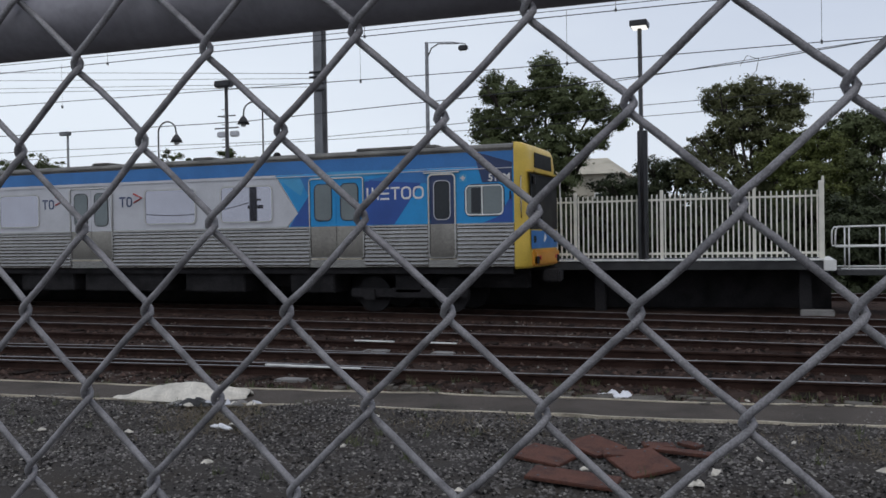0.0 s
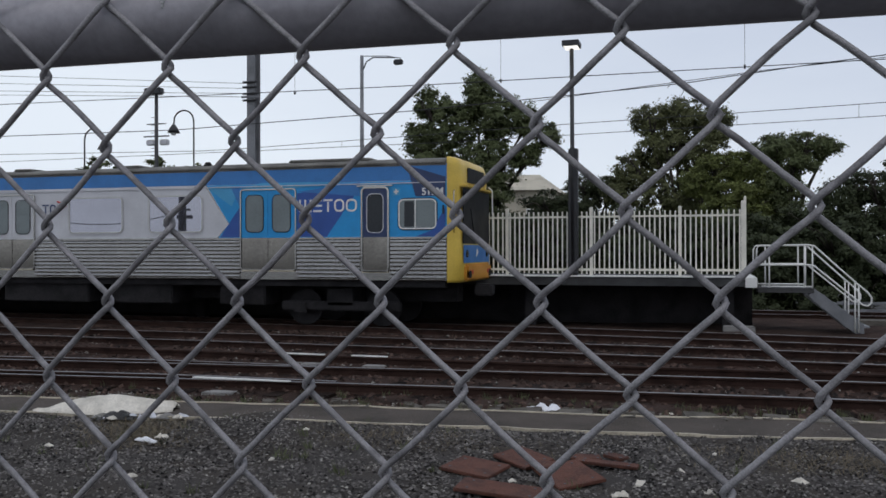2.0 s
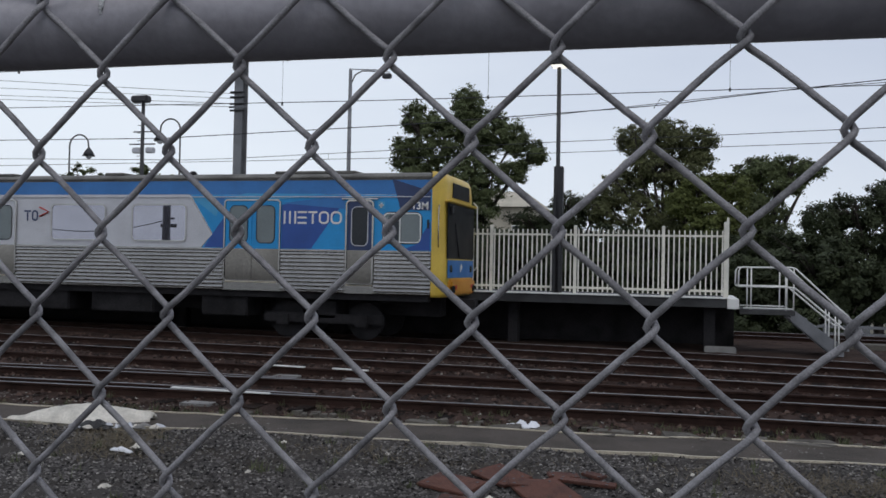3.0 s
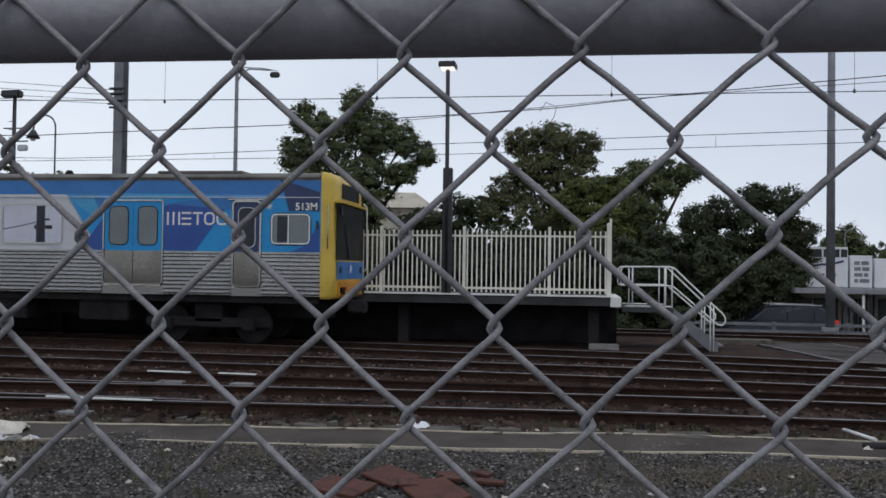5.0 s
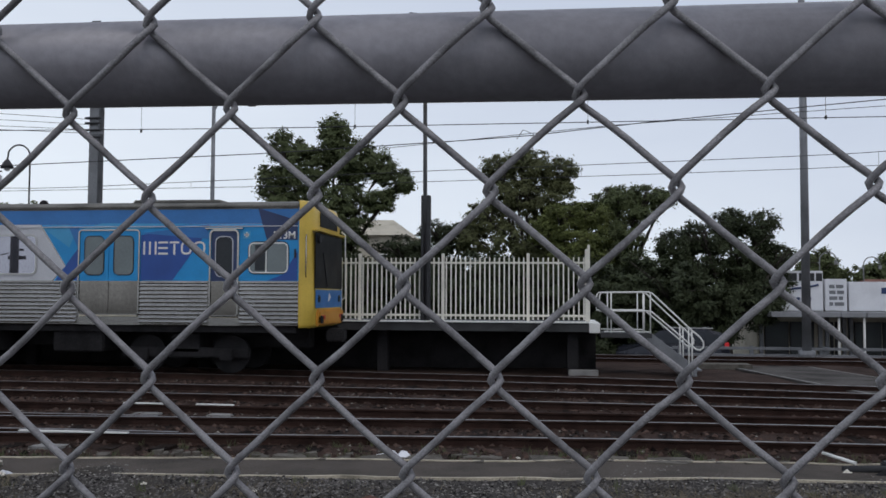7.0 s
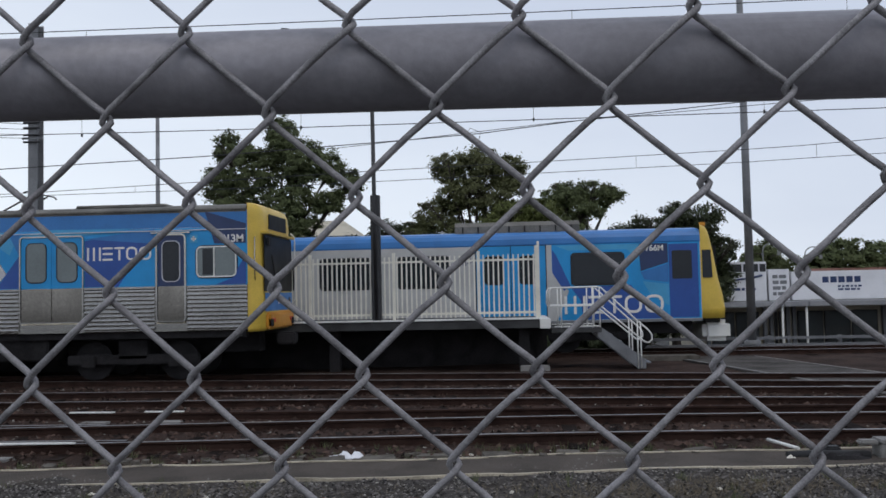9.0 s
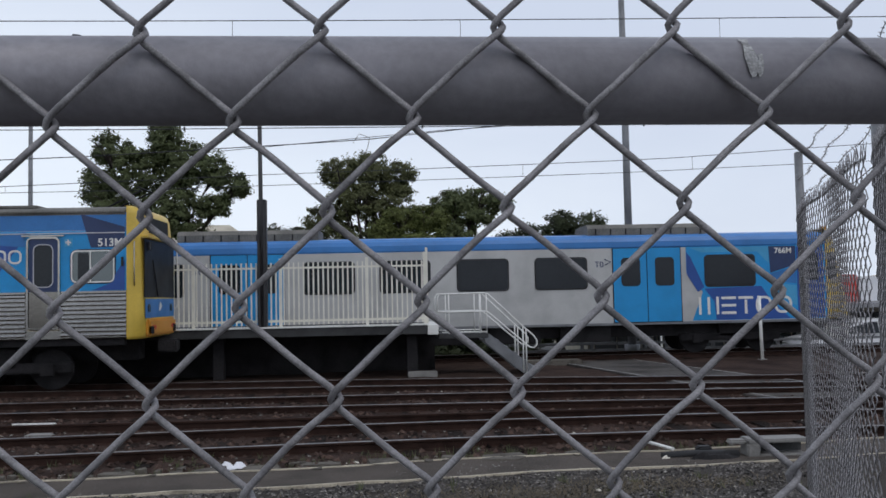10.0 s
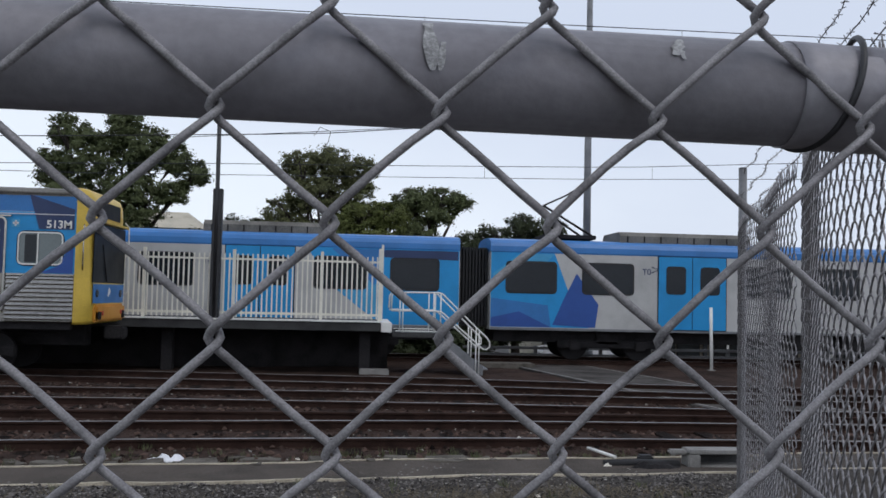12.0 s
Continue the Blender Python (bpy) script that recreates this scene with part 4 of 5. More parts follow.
side_fence = thing("return_fence", "tall galvanised chain-link side fence with steel posts and barbed wire", "fence")
KNEES = [Vector((0.84, 0.40, 0)), Vector((1.76, 2.66, 0)), Vector((2.58, 4.97, 0))]
MESH_TOP = 2.34
svar = [wire_mesh(k % 2, -0.1, MESH_TOP, 40 + k, 0.002, r=0.0021) for k in range(6)]
rnd = random.Random(9)
selvedge = bmesh.new()
for run_a, run_b in zip(KNEES, KNEES[1:]):
    run = run_b - run_a
    along = run.normalized()
    side = Vector((-along.y, along.x, 0))
    for k in range(1, int(run.length / LAT)):
        q = run_a + along * (k * LAT) + side * (0.036 + 0.010 * math.sin(k * 0.16) + rnd.uniform(-0.001, 0.001))
        w = new("wire", svar[k % 6])
        w.parent = side_fence
        w.matrix_basis = pose(q.x, q.y, FZ, 0, 0, math.degrees(math.atan2(along.y, along.x)))
        q = q + Vector((0, 0, MESH_TOP - 0.02))
        for d in (-1, 1):
            tube(selvedge, [q, q + along * 0.008 * d + Vector((0, 0, 0.025)), q + along * 0.012 * d + Vector((rnd.uniform(-0.006, 0.006), 0, 0.055))], 0.0015, 4)
    for z in (1.2, MESH_TOP - 0.03):
        part("tension_wire", tb([run_a + Vector((0, 0, z)), run_a + run * 0.5 + Vector((0, 0, z - 0.02)), run_b + Vector((0, 0, z))], 0.002, 6), "galv", side_fence)
    for z in (2.44, 2.55, 2.67):
        spot = lambda f: run_a + run * f + Vector((0.01 * math.sin(f * 23 + z * 20), 0, z - 0.02 * math.sin(f * math.pi)))
        st = part("barbed_strand", tb([spot(f / 24) for f in range(25)], 0.0015, 5), "galv", side_fence)
        bm = bmesh.new()
        for k in range(46):
            p = spot((k + 0.5) / 46)
            for q in (0, 1):
                d = Vector((rnd.uniform(-1, 1), rnd.uniform(-1, 1), rnd.uniform(-1, 1))).normalized() * 0.010
                tube(bm, [p - d, p + d], 0.0011, 4)
        tagged(part("barb", bm, "galv", st), kind="stuff")
for q, top in ((KNEES[1], 2.56), (KNEES[2], 2.70)):
    post = part("post", tb([(q.x, q.y, -0.3), (q.x, q.y, top)], 0.0235, 20), "grey_steel", side_fence, "grey steel fence post")
    part("post_cap", tb([(q.x, q.y, top), (q.x, q.y, top + 0.008)], 0.025, 20, r2=0.016), "grey_steel", post)
tagged(part("selvedge", selvedge, "galv", side_fence), kind="stuff")

# pale scrapes on the top rail
for x, w, z, h, lean in ((0.389, 0.0046, 2.009, 0.018, -0.0015), (0.3915, 0.0024, 2.005, 0.010, 0.001), (0.472, 0.0036, 2.013, 0.007, 0.003), (-0.109, 0.003, 2.014, 0.012, -0.001), (0.475, 0.002, 2.011, 0.006, -0.002)):
    bm = bmesh.new()
    prev = None
    for k in range(7):
        u = k / 6
        zz = z - h / 2 + h * u
        c = max(-0.018, min(0.018, zz - rz_at(x)))
        yy = RY - math.sqrt(0.0187 ** 2 - c * c) - 0.0006
        ww = w * (0.5 + math.sin(u * 3.1) * 0.6 + 0.7 * noise.noise((x * 40, u * 5, 3)))
        cur = (bm.verts.new((x + lean * u - ww / 2, yy, zz)), bm.verts.new((x + lean * u + ww / 2, yy, zz)))
        if prev:
            bm.faces.new((prev[0], prev[1], cur[1], cur[0]))
        prev = cur
    part("paint_scrape", bm, "scrape", fence, "pale scraped paint mark")


# ---- overhead line ----
def line_wire(name, label, y, pts, r=0.009, y1=None):
    xs = np.linspace(pts[0][0], pts[-1][0], 60)
    zs = np.interp(xs, [p[0] for p in pts], [p[1] for p in pts])
    y1 = y if y1 is None else y1
    ys = np.linspace(y, y1, 60)
    t = thing(name, label, "overhead wire", group="overhead wires")
    part("strand", tb([(float(a), float(b), float(c)) for a, b, c in zip(xs, ys, zs)], r, 5), "black_paint", t)
    return t


t = line_wire("overhead_wire", "dark contact and carrier wires above the near track", 13.5, [(-60, 5.5), (-14, 5.3), (0, 5.26), (60, 5.3)], 0.008)
part("carrier", tb([(x, 13.5, 6.2 + 0.0004 * x * x) for x in range(-40, 41, 4)], 0.008, 5), "black_paint", t)
for x in (-11.8, -6.4, -2.2, 1.3, 5.4, 9.4):
    part("dropper", tb([(x, 13.5, 5.27), (x, 13.5, 6.22)], 0.004, 4), "black_paint", t)
    part("clip", bx(x - 0.014, x + 0.014, 13.485, 13.515, 5.25, 5.30), "black_paint", t)
t = line_wire("overhead_wire", "dark contact and carrier wires above the middle track", 17.2, [(-60, 5.7), (-18, 5.4), (-6, 5.26), (2, 5.25), (60, 5.2)], 0.009)
part("carrier", tb([(x, 17.2, 6.3 + 0.0004 * x * x) for x in range(-40, 41, 4)], 0.008, 5), "black_paint", t)
for x in (-16.5, -8.3, -3.8, 0.8, 5.2, 10):
    part("dropper", tb([(x, 17.2, 5.27), (x, 17.2, 6.3)], 0.004, 4), "black_paint", t)
    part("clip", bx(x - 0.018, x + 0.018, 17.185, 17.215, 5.22, 5.29), "black_paint", t)
t = line_wire("overhead_wire", "rising overhead wires above the standing train", 21.35, [(-60, 5.4), (-23, 5.3), (-14, 5.22), (-7, 5.43), (-0.6, 5.74), (2, 6.0), (7, 6.4), (20, 7.4)], 0.012)
part("carrier", tb([(-4, 21.4, 5.52), (1.5, 21.4, 5.98), (7.1, 21.4, 6.28), (20, 21.4, 6.9)], 0.008, 5), "black_paint", t)
part("hook", tb([(-0.75, 21.35, 5.68), (-0.6, 21.35, 5.9), (-0.35, 21.35, 5.8), (-0.4, 21.35, 5.55), (-0.5, 21.35, 5.4), (-0.32, 21.35, 5.28)], 0.008, 5), "black_paint", t)
t = line_wire("overhead_wire", "dark carrier wire behind the platform", 28.4, [(-60, 5.9), (-28, 5.7), (-17, 5.5), (-4, 5.93), (1, 6.05), (9, 6.28), (16, 6.7), (40, 7.4)], 0.011)
part("contact", tb([(-60, 28.4, 5.2), (-20, 28.4, 5.42), (-8, 28.4, 5.49), (3, 28.4, 5.73), (8, 28.4, 5.85), (15, 28.4, 6.1), (40, 28.4, 6.6)], 0.010, 5), "black_paint", t)
for x, z0, z1 in ((-19, 5.42, 5.53), (-12, 5.47, 5.66), (-6, 5.52, 5.86), (1, 5.69, 6.05), (4.4, 5.77, 6.15), (10, 5.92, 6.35)):
    part("dropper", tb([(x, 28.4, z0), (x, 28.4, z1)], 0.006, 4), "black_paint", t)
for k, (za, zb) in enumerate(((6.9, 8.05), (6.75, 7.75), (6.6, 7.45), (6.5, 7.3))):
    line_wire("feeder_wire", "thin feeder wire tied to the steel mast", 23.8, [(-40, zb + 0.4), (-27, zb), (-13.1, za)], 0.008)


# ---- masts and lamps ----
def build_mast():
    m = thing("overhead_mast", "tall grey steel mast with insulators", "mast", (-13.0, 24.0, 1.19))
    bm = bmesh.new()
    for b in ((-0.135, 0.135, -0.17, -0.15, 0, 8.6), (-0.135, 0.135, 0.15, 0.17, 0, 8.6), (-0.012, 0.012, -0.15, 0.15, 0, 8.6)):
        box(bm, *b)
    part("column", bm, "grey_steel", m)
    part("base_plate", bx(-0.3, 0.3, -0.3, 0.3, -0.02, 0.03), "grey_steel", m)
    for z in (5.2, 5.4, 5.6, 5.75):
        part("insulator", tb([(-0.24, -0.22, z), (0.24, -0.22, z)], 0.032, 8), "black_paint", m)
    part("bracket", bx(-0.3, 0.3, -0.2, -0.172, 5.28, 5.34), "grey_steel", m)


build_mast()


def build_platform_lamp():
    m = thing("platform_lamp", "black platform lamp post with square lamp head", "lamp post", (-3.2, 22.93, 1.235))
    part("pole", tb([(0, 0, 0), (-0.03, 0, 5.9)], 0.055, 12), "black_paint", m)
    part("lower_sleeve", bx(-0.12, 0.12, -0.03, 0.19, 0.0, 3.28, bevel=0.015), "black_paint", m)
    h = part("lamp_head", bx(-0.24, 0.2, -0.32, 0.18, 5.88, 6.03, bevel=0.02), "black_paint", m)
    part("lens", bx(-0.2, 0.16, -0.29, 0.15, 5.862, 5.876), lamp_glow, h, "white lit lens")


lamp_glow = bpy.data.materials.new("lamp_lens")
lamp_glow.use_nodes = True
lamp_glow.node_tree.nodes["Principled BSDF"].inputs["Base Color"].default_value = (0.8, 0.8, 0.8, 1)
lamp_glow.node_tree.nodes["Principled BSDF"].inputs["Emission Color"].default_value = (1, 0.97, 0.9, 1)
lamp_glow.node_tree.nodes["Principled BSDF"].inputs["Emission Strength"].default_value = 1.2
build_platform_lamp()


def pole_lamp(x, y, z, top, material, r, group=""):
    m = thing("street_lamp", "tall slender street lamp beyond the tracks", "street lamp", (x, y, z), group=group)
    part("pole", tb([(0, 0, 0), (0, 0, top)], r, 10, r2=r * 0.7), material, m)
    part("base", tb([(0, 0, 0), (0, 0, 0.3)], r * 1.8, 10), material, m)
    return m


m = pole_lamp(-15.9, 40, -1.49, 12.8, "grey_steel", 0.12)
part("arm", tb([(0, 0, 12.0), (0.25, 0, 12.5), (0.6, 0, 12.68), (1.7, 0, 12.6)], 0.035, 6), "grey_steel", m)
part("brace", tb([(0, 0, 12.78), (1.3, 0, 12.7), (2.0, 0, 12.55)], 0.022, 6), "grey_steel", m)
part("lamp_head", bx(1.65, 2.1, -0.12, 0.12, 12.25, 12.5, bevel=0.05), "black_paint", m)
m = pole_lamp(8.5, 31.0, -0.2, 13.0, "grey_steel", 0.15)
m = pole_lamp(-27.4, 40, -1.49, 11.6, "black_paint", 0.13)
part("lamp_head", bx(-0.65, 0.35, -0.22, 0.22, 11.5, 11.85, bevel=0.06), "black_paint", m)
for dx in (-0.55, 0.25):
    part("camera_housing", bx(dx, dx + 0.5, -0.15, 0.1, 8.85, 9.15, bevel=0.05), "pale_grey", m)
part("cross_arm", bx(-0.75, 0.75, -0.04, 0.04, 9.3, 9.36), "black_paint", m)
part("cross_arm", bx(-0.55, 0.55, -0.04, 0.04, 9.95, 10.0), "black_paint", m)
for k in range(6):
    part("step_iron", bx(-0.3, 0.0, -0.02, 0.02, 8.3 + 0.4 * k, 8.33 + 0.4 * k), "black_paint", m)


def curl_lamp(x, y, z, top, flip):
    m = thing("heritage_lamp", "dark curled heritage lamp with bell shade", "street lamp", (x, y, z), group="heritage lamps")
    s = -1 if flip else 1
    part("pole", tb([(0, 0, 0), (0, 0, top - 0.6)] + [(s * 0.6 - s * 0.6 * math.cos(a), 0, top - 0.6 + 0.6 * math.sin(a)) for a in (0.3 * k for k in range(1, 10))] + [(s * 1.2, 0, top - 0.75)], 0.042, 8), "black_paint", m)
    part("shade", tb([(s * 1.2, 0, top - 0.72), (s * 1.2, 0, top - 0.9), (s * 1.2, 0, top - 1.15)], 0.08, 12, r2=0.33), "black_paint", m)
    part("globe", tb([(s * 1.2, 0, top - 1.15), (s * 1.2, 0, top - 1.28)], 0.18, 10, r2=0.1), "shop_white", m)


curl_lamp(-31.85, 40, -1.49, 9.9, False)
curl_lamp(-25.5, 40.5, -1.49, 10.7, True)
m = pole_lamp(-43, 45, -1.49, 10.5, "grey_steel", 0.1)
part("lamp_head", bx(-0.6, 0.2, -0.15, 0.15, 10.3, 10.55, bevel=0.04), "grey_steel", m)
m = pole_lamp(-49.5, 45, -1.49, 13.0, "grey_steel", 0.2)


u = thing("utility_pole", "dark timber utility pole with a cross-arm beside the yard", "utility pole", (-31.05, -8, -0.14))
part("pole", tb([(0, 0, 0), (0, 0, 9.5)], 0.27, 12, r2=0.2), "black_paint", u)
part("cross_arm", bx(-0.55, 0.55, -0.3, -0.2, 4.0, 4.22, bevel=0.01), "black_paint", u)
part("cross_arm", bx(-0.4, 0.4, -0.3, -0.2, 4.5, 4.62, bevel=0.01), "black_paint", u)
part("service_wire", tb([(-0.5 - 0.8 * k, -0.25, 4.3 + 0.014 * (k - 7) ** 2 - 0.6) for k in range(24)], 0.03, 5), "black_paint", u)


# ---- trees ----
def tree(x, y, z0, blobs, leaf, n, size, trunk_h, seed, label, trunks=1):
    rnd = random.Random(seed)
    t = thing("tree", label, "tree", (x, y, z0))
    bm = bmesh.new()
    for q in range(trunks):
        bxs = rnd.uniform(-0.4, 0.4) * (trunks > 1)
        fork = Vector((bxs * 1.5, rnd.uniform(-0.3, 0.3), trunk_h))
        tube(bm, [(bxs, 0, 0), (bxs + 0.08, 0.05, trunk_h * 0.5), fork], 0.24, 8, r2=0.16)
        for cx, cz, rx, rz in blobs:
            c = Vector((cx, rnd.uniform(-0.8, 0.8), cz))
            mid = fork.lerp(c, 0.5) + Vector((rnd.uniform(-0.3, 0.3), 0, 0.2))
            tube(bm, [fork, mid, c], 0.11, 6, r2=0.03)
            for k in range(5):
                d = Vector((rnd.uniform(-1, 1) * rx, rnd.uniform(-1, 1) * rx, rnd.uniform(-0.5, 1) * rz)) * 0.8
                tube(bm, [mid.lerp(c, 0.6), c + d * 0.5, c + d], 0.04, 4, r2=0.012)
    part("trunk", bm, "bark", t)
    vs, fs = [], []
    tot = sum(a[2] * a[3] for a in blobs)
    per = 60
    for cx, cz, rx, rz in blobs:
        clumps = max(6, int(n * rx * rz / tot / per))
        for k in range(clumps):
            while True:
                u = Vector((rnd.uniform(-1, 1), rnd.uniform(-1, 1), rnd.uniform(-1, 1)))
                if 0.05 < u.length < 1:
                    break
            if rnd.random() < 0.5:
                u = u.normalized() * rnd.uniform(0.8, 1.0)
            u *= 0.92 + 0.3 * noise.noise((u.x * 1.9 + seed, u.y * 1.9, u.z * 1.9 + cx))
            c = Vector((cx + u.x * rx, u.y * max(rx, rz) * 0.9, cz + u.z * rz))
            tr = rnd.uniform(0.12, 0.3)
            out = (u.normalized() + Vector((0, 0, 0.6))).normalized()
            for q in range(per):
                p = c + Vector((rnd.gauss(0, 0.55), rnd.gauss(0, 0.55), rnd.gauss(0, 0.38))) * tr
                a = Vector((rnd.uniform(-1, 1), rnd.uniform(-1, 1), rnd.uniform(-0.8, 0.5)))
                nn = (out + 0.8 * Vector((rnd.uniform(-1, 1), rnd.uniform(-1, 1), rnd.uniform(-1, 1)))).normalized()
                a = (a - a.dot(nn) * nn).normalized() * size * rnd.uniform(0.6, 1.25)
                b = a.cross(nn) * 0.46
                i = len(vs)
                vs += [p - a * 0.5, p + b * 0.5, p + a * 0.5, p - b * 0.5]
                fs.append((i, i + 1, i + 2, i + 3))
    me = bpy.data.meshes.new("crown")
    me.from_pydata(vs, [], fs)
    part("crown", me, leaf, t)
    return t


G = -1.49
tree(-10.6, 42, G, [(0.08, 11.07, 0.91, 1.07), (-2.41, 10.55, 0.91, 0.86), (-2.96, 8.88, 0.75, 0.96), (-1.26, 9.56, 1.34, 1.34), (1.0, 9.81, 1.28, 1.2), (2.4, 9.46, 0.64, 0.96), (3.44, 8.82, 0.59, 0.64), (0.47, 7.61, 1.87, 1.28), (-2.38, 7.9, 1.12, 0.8), (2.42, 7.93, 0.86, 0.59), (-0.08, 5.96, 1.87, 1.34)], "leaf", 84000, 0.16, 4.2, 1, "tall dark green leafy tree behind the platform", 1)
tree(-1.4, 43, G, [(-1.12, 9.55, 0.99, 0.82), (0.38, 9.64, 1.15, 0.88), (1.74, 9.16, 1.04, 0.99), (-0.29, 8.22, 1.51, 0.99), (1.34, 7.66, 1.37, 1.1), (-1.65, 7.18, 1.15, 0.93), (-2.47, 6.16, 0.93, 0.82), (0.2, 5.8, 2.2, 1.3)], "leaf_brown", 60000, 0.15, 3.4, 2, "olive green tree with a rounded crown", 2)
tree(1.0, 40.5, G, [(-0.53, 7.02, 0.98, 0.62), (0.73, 7.02, 1.08, 0.67), (-1.29, 6.33, 0.77, 0.77), (0.23, 6.0, 1.55, 0.77), (0.1, 4.6, 2.0, 1.1)], "leaf_bright", 34000, 0.14, 2.0, 3, "bushy yellow-green tree behind the white fence", 2)
tree(3.6, 42.5, G, [(-0.48, 7.94, 1.14, 0.65), (0.77, 8.07, 1.08, 0.54), (1.7, 7.9, 0.54, 0.33), (-1.27, 7.38, 0.76, 0.6), (0.3, 7.25, 1.14, 0.49), (-0.61, 6.13, 1.35, 1.08), (-0.4, 4.6, 1.8, 1.1)], "leaf", 42000, 0.15, 3.4, 4, "dark green tree with open branches", 2)
# Road tree and shrubs take the leaf colour with shade put in
tree(7.4, 39.5, G, [(0.29, 6.5, 0.76, 0.7), (1.58, 6.35, 0.76, 0.81), (-0.94, 5.93, 1.01, 0.76), (-2.03, 5.44, 0.96, 0.86), (0.76, 5.08, 1.46, 1.21), (2.2, 4.97, 0.6, 0.91), (-1.36, 4.1, 1.46, 1.41), (0.76, 3.14, 1.81, 1.26), (-2.43, 3.35, 1.16, 1.41), (2.2, 3.64, 0.65, 0.81), (-0.8, 2.2, 1.8, 1.1)], "leaf_shaded", 84000, 0.15, 1.5, 5, "broad dark green tree beside the road", 2)
tree(-5.9, 44, G, [(-1.78, 5.74, 1.12, 0.56), (0.22, 6.51, 1.01, 0.56), (1.42, 6.31, 0.9, 0.73), (-0.34, 5.66, 1.68, 0.67), (-0.1, 4.2, 2.0, 1.2)], "leaf_shaded", 26000, 0.15, 2.0, 6, "dark green shrubby tree behind the white fence", 2)
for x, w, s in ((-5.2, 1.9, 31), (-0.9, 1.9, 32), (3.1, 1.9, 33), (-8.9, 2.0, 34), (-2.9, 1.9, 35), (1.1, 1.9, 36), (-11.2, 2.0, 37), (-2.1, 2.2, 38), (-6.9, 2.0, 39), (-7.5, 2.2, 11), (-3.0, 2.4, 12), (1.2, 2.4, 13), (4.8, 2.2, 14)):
    tree(x, 38.6 if s < 20 else 40.4, G, [(0, 3.6, w, 1.6), (-w * 0.6, 3.0, w * 0.8, 1.7), (w * 0.6, 3.0, w * 0.8, 1.7), (0, 1.4, w, 1.3)], "leaf_shaded", 38000, 0.17, 1.0, s, "dense dark green shrub behind the platform", 2)
tree(18.6, 52, G, [(0.9, 4.9, 1.8, 1.2), (-0.8, 4.2, 1.4, 1.2), (2.9, 4.5, 1.9, 1.4), (0.8, 3.2, 3.0, 1.5)], "leaf", 48000, 0.22, 2.0, 7, "grey-green tree behind the shops", 2)
tree(14.9, 52, G, [(0, 5.2, 1.0, 0.9), (-0.6, 4.4, 1.0, 0.9), (0.7, 4.4, 1.0, 0.9)], "leaf", 14000, 0.2, 2.5, 8, "small dark tree behind the shops")
for x, y, h, s in ((-44.2, 57, 9.5, 21), (-41.6, 58, 8.9, 22), (-38.8, 57, 9.4, 24), (-36.4, 58, 9.0, 27), (-58.6, 57, 10.1, 25), (-61.6, 57, 9.7, 26), (-56.0, 57, 9.4, 28)):
    tree(x, y, G, [(0, h, 1.5, 0.9), (-1.4, h - 0.9, 1.4, 1.0), (1.5, h - 1.0, 1.4, 1.0), (0, h - 1.6, 2.2, 1.2)], "leaf", 9000, 0.24, h - 3, s, "far dark tree showing above the train roof")


# ---- buildings beyond the road ----
def build_house():
    h = thing("house", "pale rendered building between the trees", "building", (-15.2, 62, G))
    w = bmesh.new()
    extrude_profile(w, [(0, 0), (8, 0), (8, 7.6), (0, 7.6)], -0.2, 4.6)
    part("wall", w, "wall_pale", h)
    r = bmesh.new()
    v = [r.verts.new(p) for p in ((-0.5, -0.4, 7.604), (4.9, -0.4, 7.604), (4.9, 8.4, 7.604), (-0.5, 8.4, 7.604), (0.9, 3, 8.95), (3.4, 3, 8.95))]
    for f in ((0, 1, 5, 4), (1, 2, 5), (2, 3, 4, 5), (3, 0, 4), (3, 2, 1, 0)):
        r.faces.new([v[i] for i in f])
    part("roof", r, "wall_pale", h)
    for x in (0.5, 3.5):
        wd = part("window", bx(x - 0.5, x + 0.5, -0.04, -0.004, 5.0, 6.3), "white_paint", h)
        part("pane", bx(x - 0.42, x + 0.42, -0.05, -0.042, 5.08, 6.22), "glass_dark", wd)


build_house()


def bars_text(parent, x0, x1, z0, z1, y, material, rows, seed):
    """Rows of plain bars where writing cannot be read."""
    rnd = random.Random(seed)
    h = (z1 - z0) / rows
    for k in range(rows):
        x = x0
        while x < x1 - 0.05:
            w = min(x1 - x, rnd.uniform(0.12, 0.35) * h / 0.2)
            part("writing_bar", bx(x, x + w, y - 0.012, y, z1 - (k + 0.8) * h, z1 - (k + 0.2) * h), material, parent)
            x += w + 0.06


def build_shop(x0, x1, material, label, seed, top):
    s = thing("shop", label, "shop", (x0, 40, G), group="row of shops")
    W = x1 - x0
    part("wall", bx(0.01, W - 0.01, 0.3, 9, 0, top), "wall_pale", s)
    sg = part("sign_board", bx(0.03, W - 0.03, -0.12, 0.28, 2.78, top + 0.05, bevel=0.02), material, s)
    part("awning", bx(0.0, W, -2.4, 0.28, 2.55, 2.76, bevel=0.02), "awning", s, "flat grey awning")
    for x in (0.1, W - 0.16):
        part("pier", bx(x, x + 0.14, 0.1, 0.3, 0, 2.55), "grey_steel", s)
    n = max(2, int(W / 1.3))
    for k in range(n):
        a, b = 0.3 + (W - 0.6) * k / n, 0.3 + (W - 0.6) * (k + 1) / n
        f = part("shop_window", bx(a + 0.03, b - 0.03, 0.22, 0.296, 0.35, 2.3), "dark_concrete", s)
        part("pane", bx(a + 0.09, b - 0.09, 0.205, 0.218, 0.42, 2.22), "glass_grey", f)
    part("awning_post", tb([(W - 0.05, -2.25, 0), (W - 0.05, -2.25, 2.55)], 0.05, 8), "white_paint", s)
    return s, sg


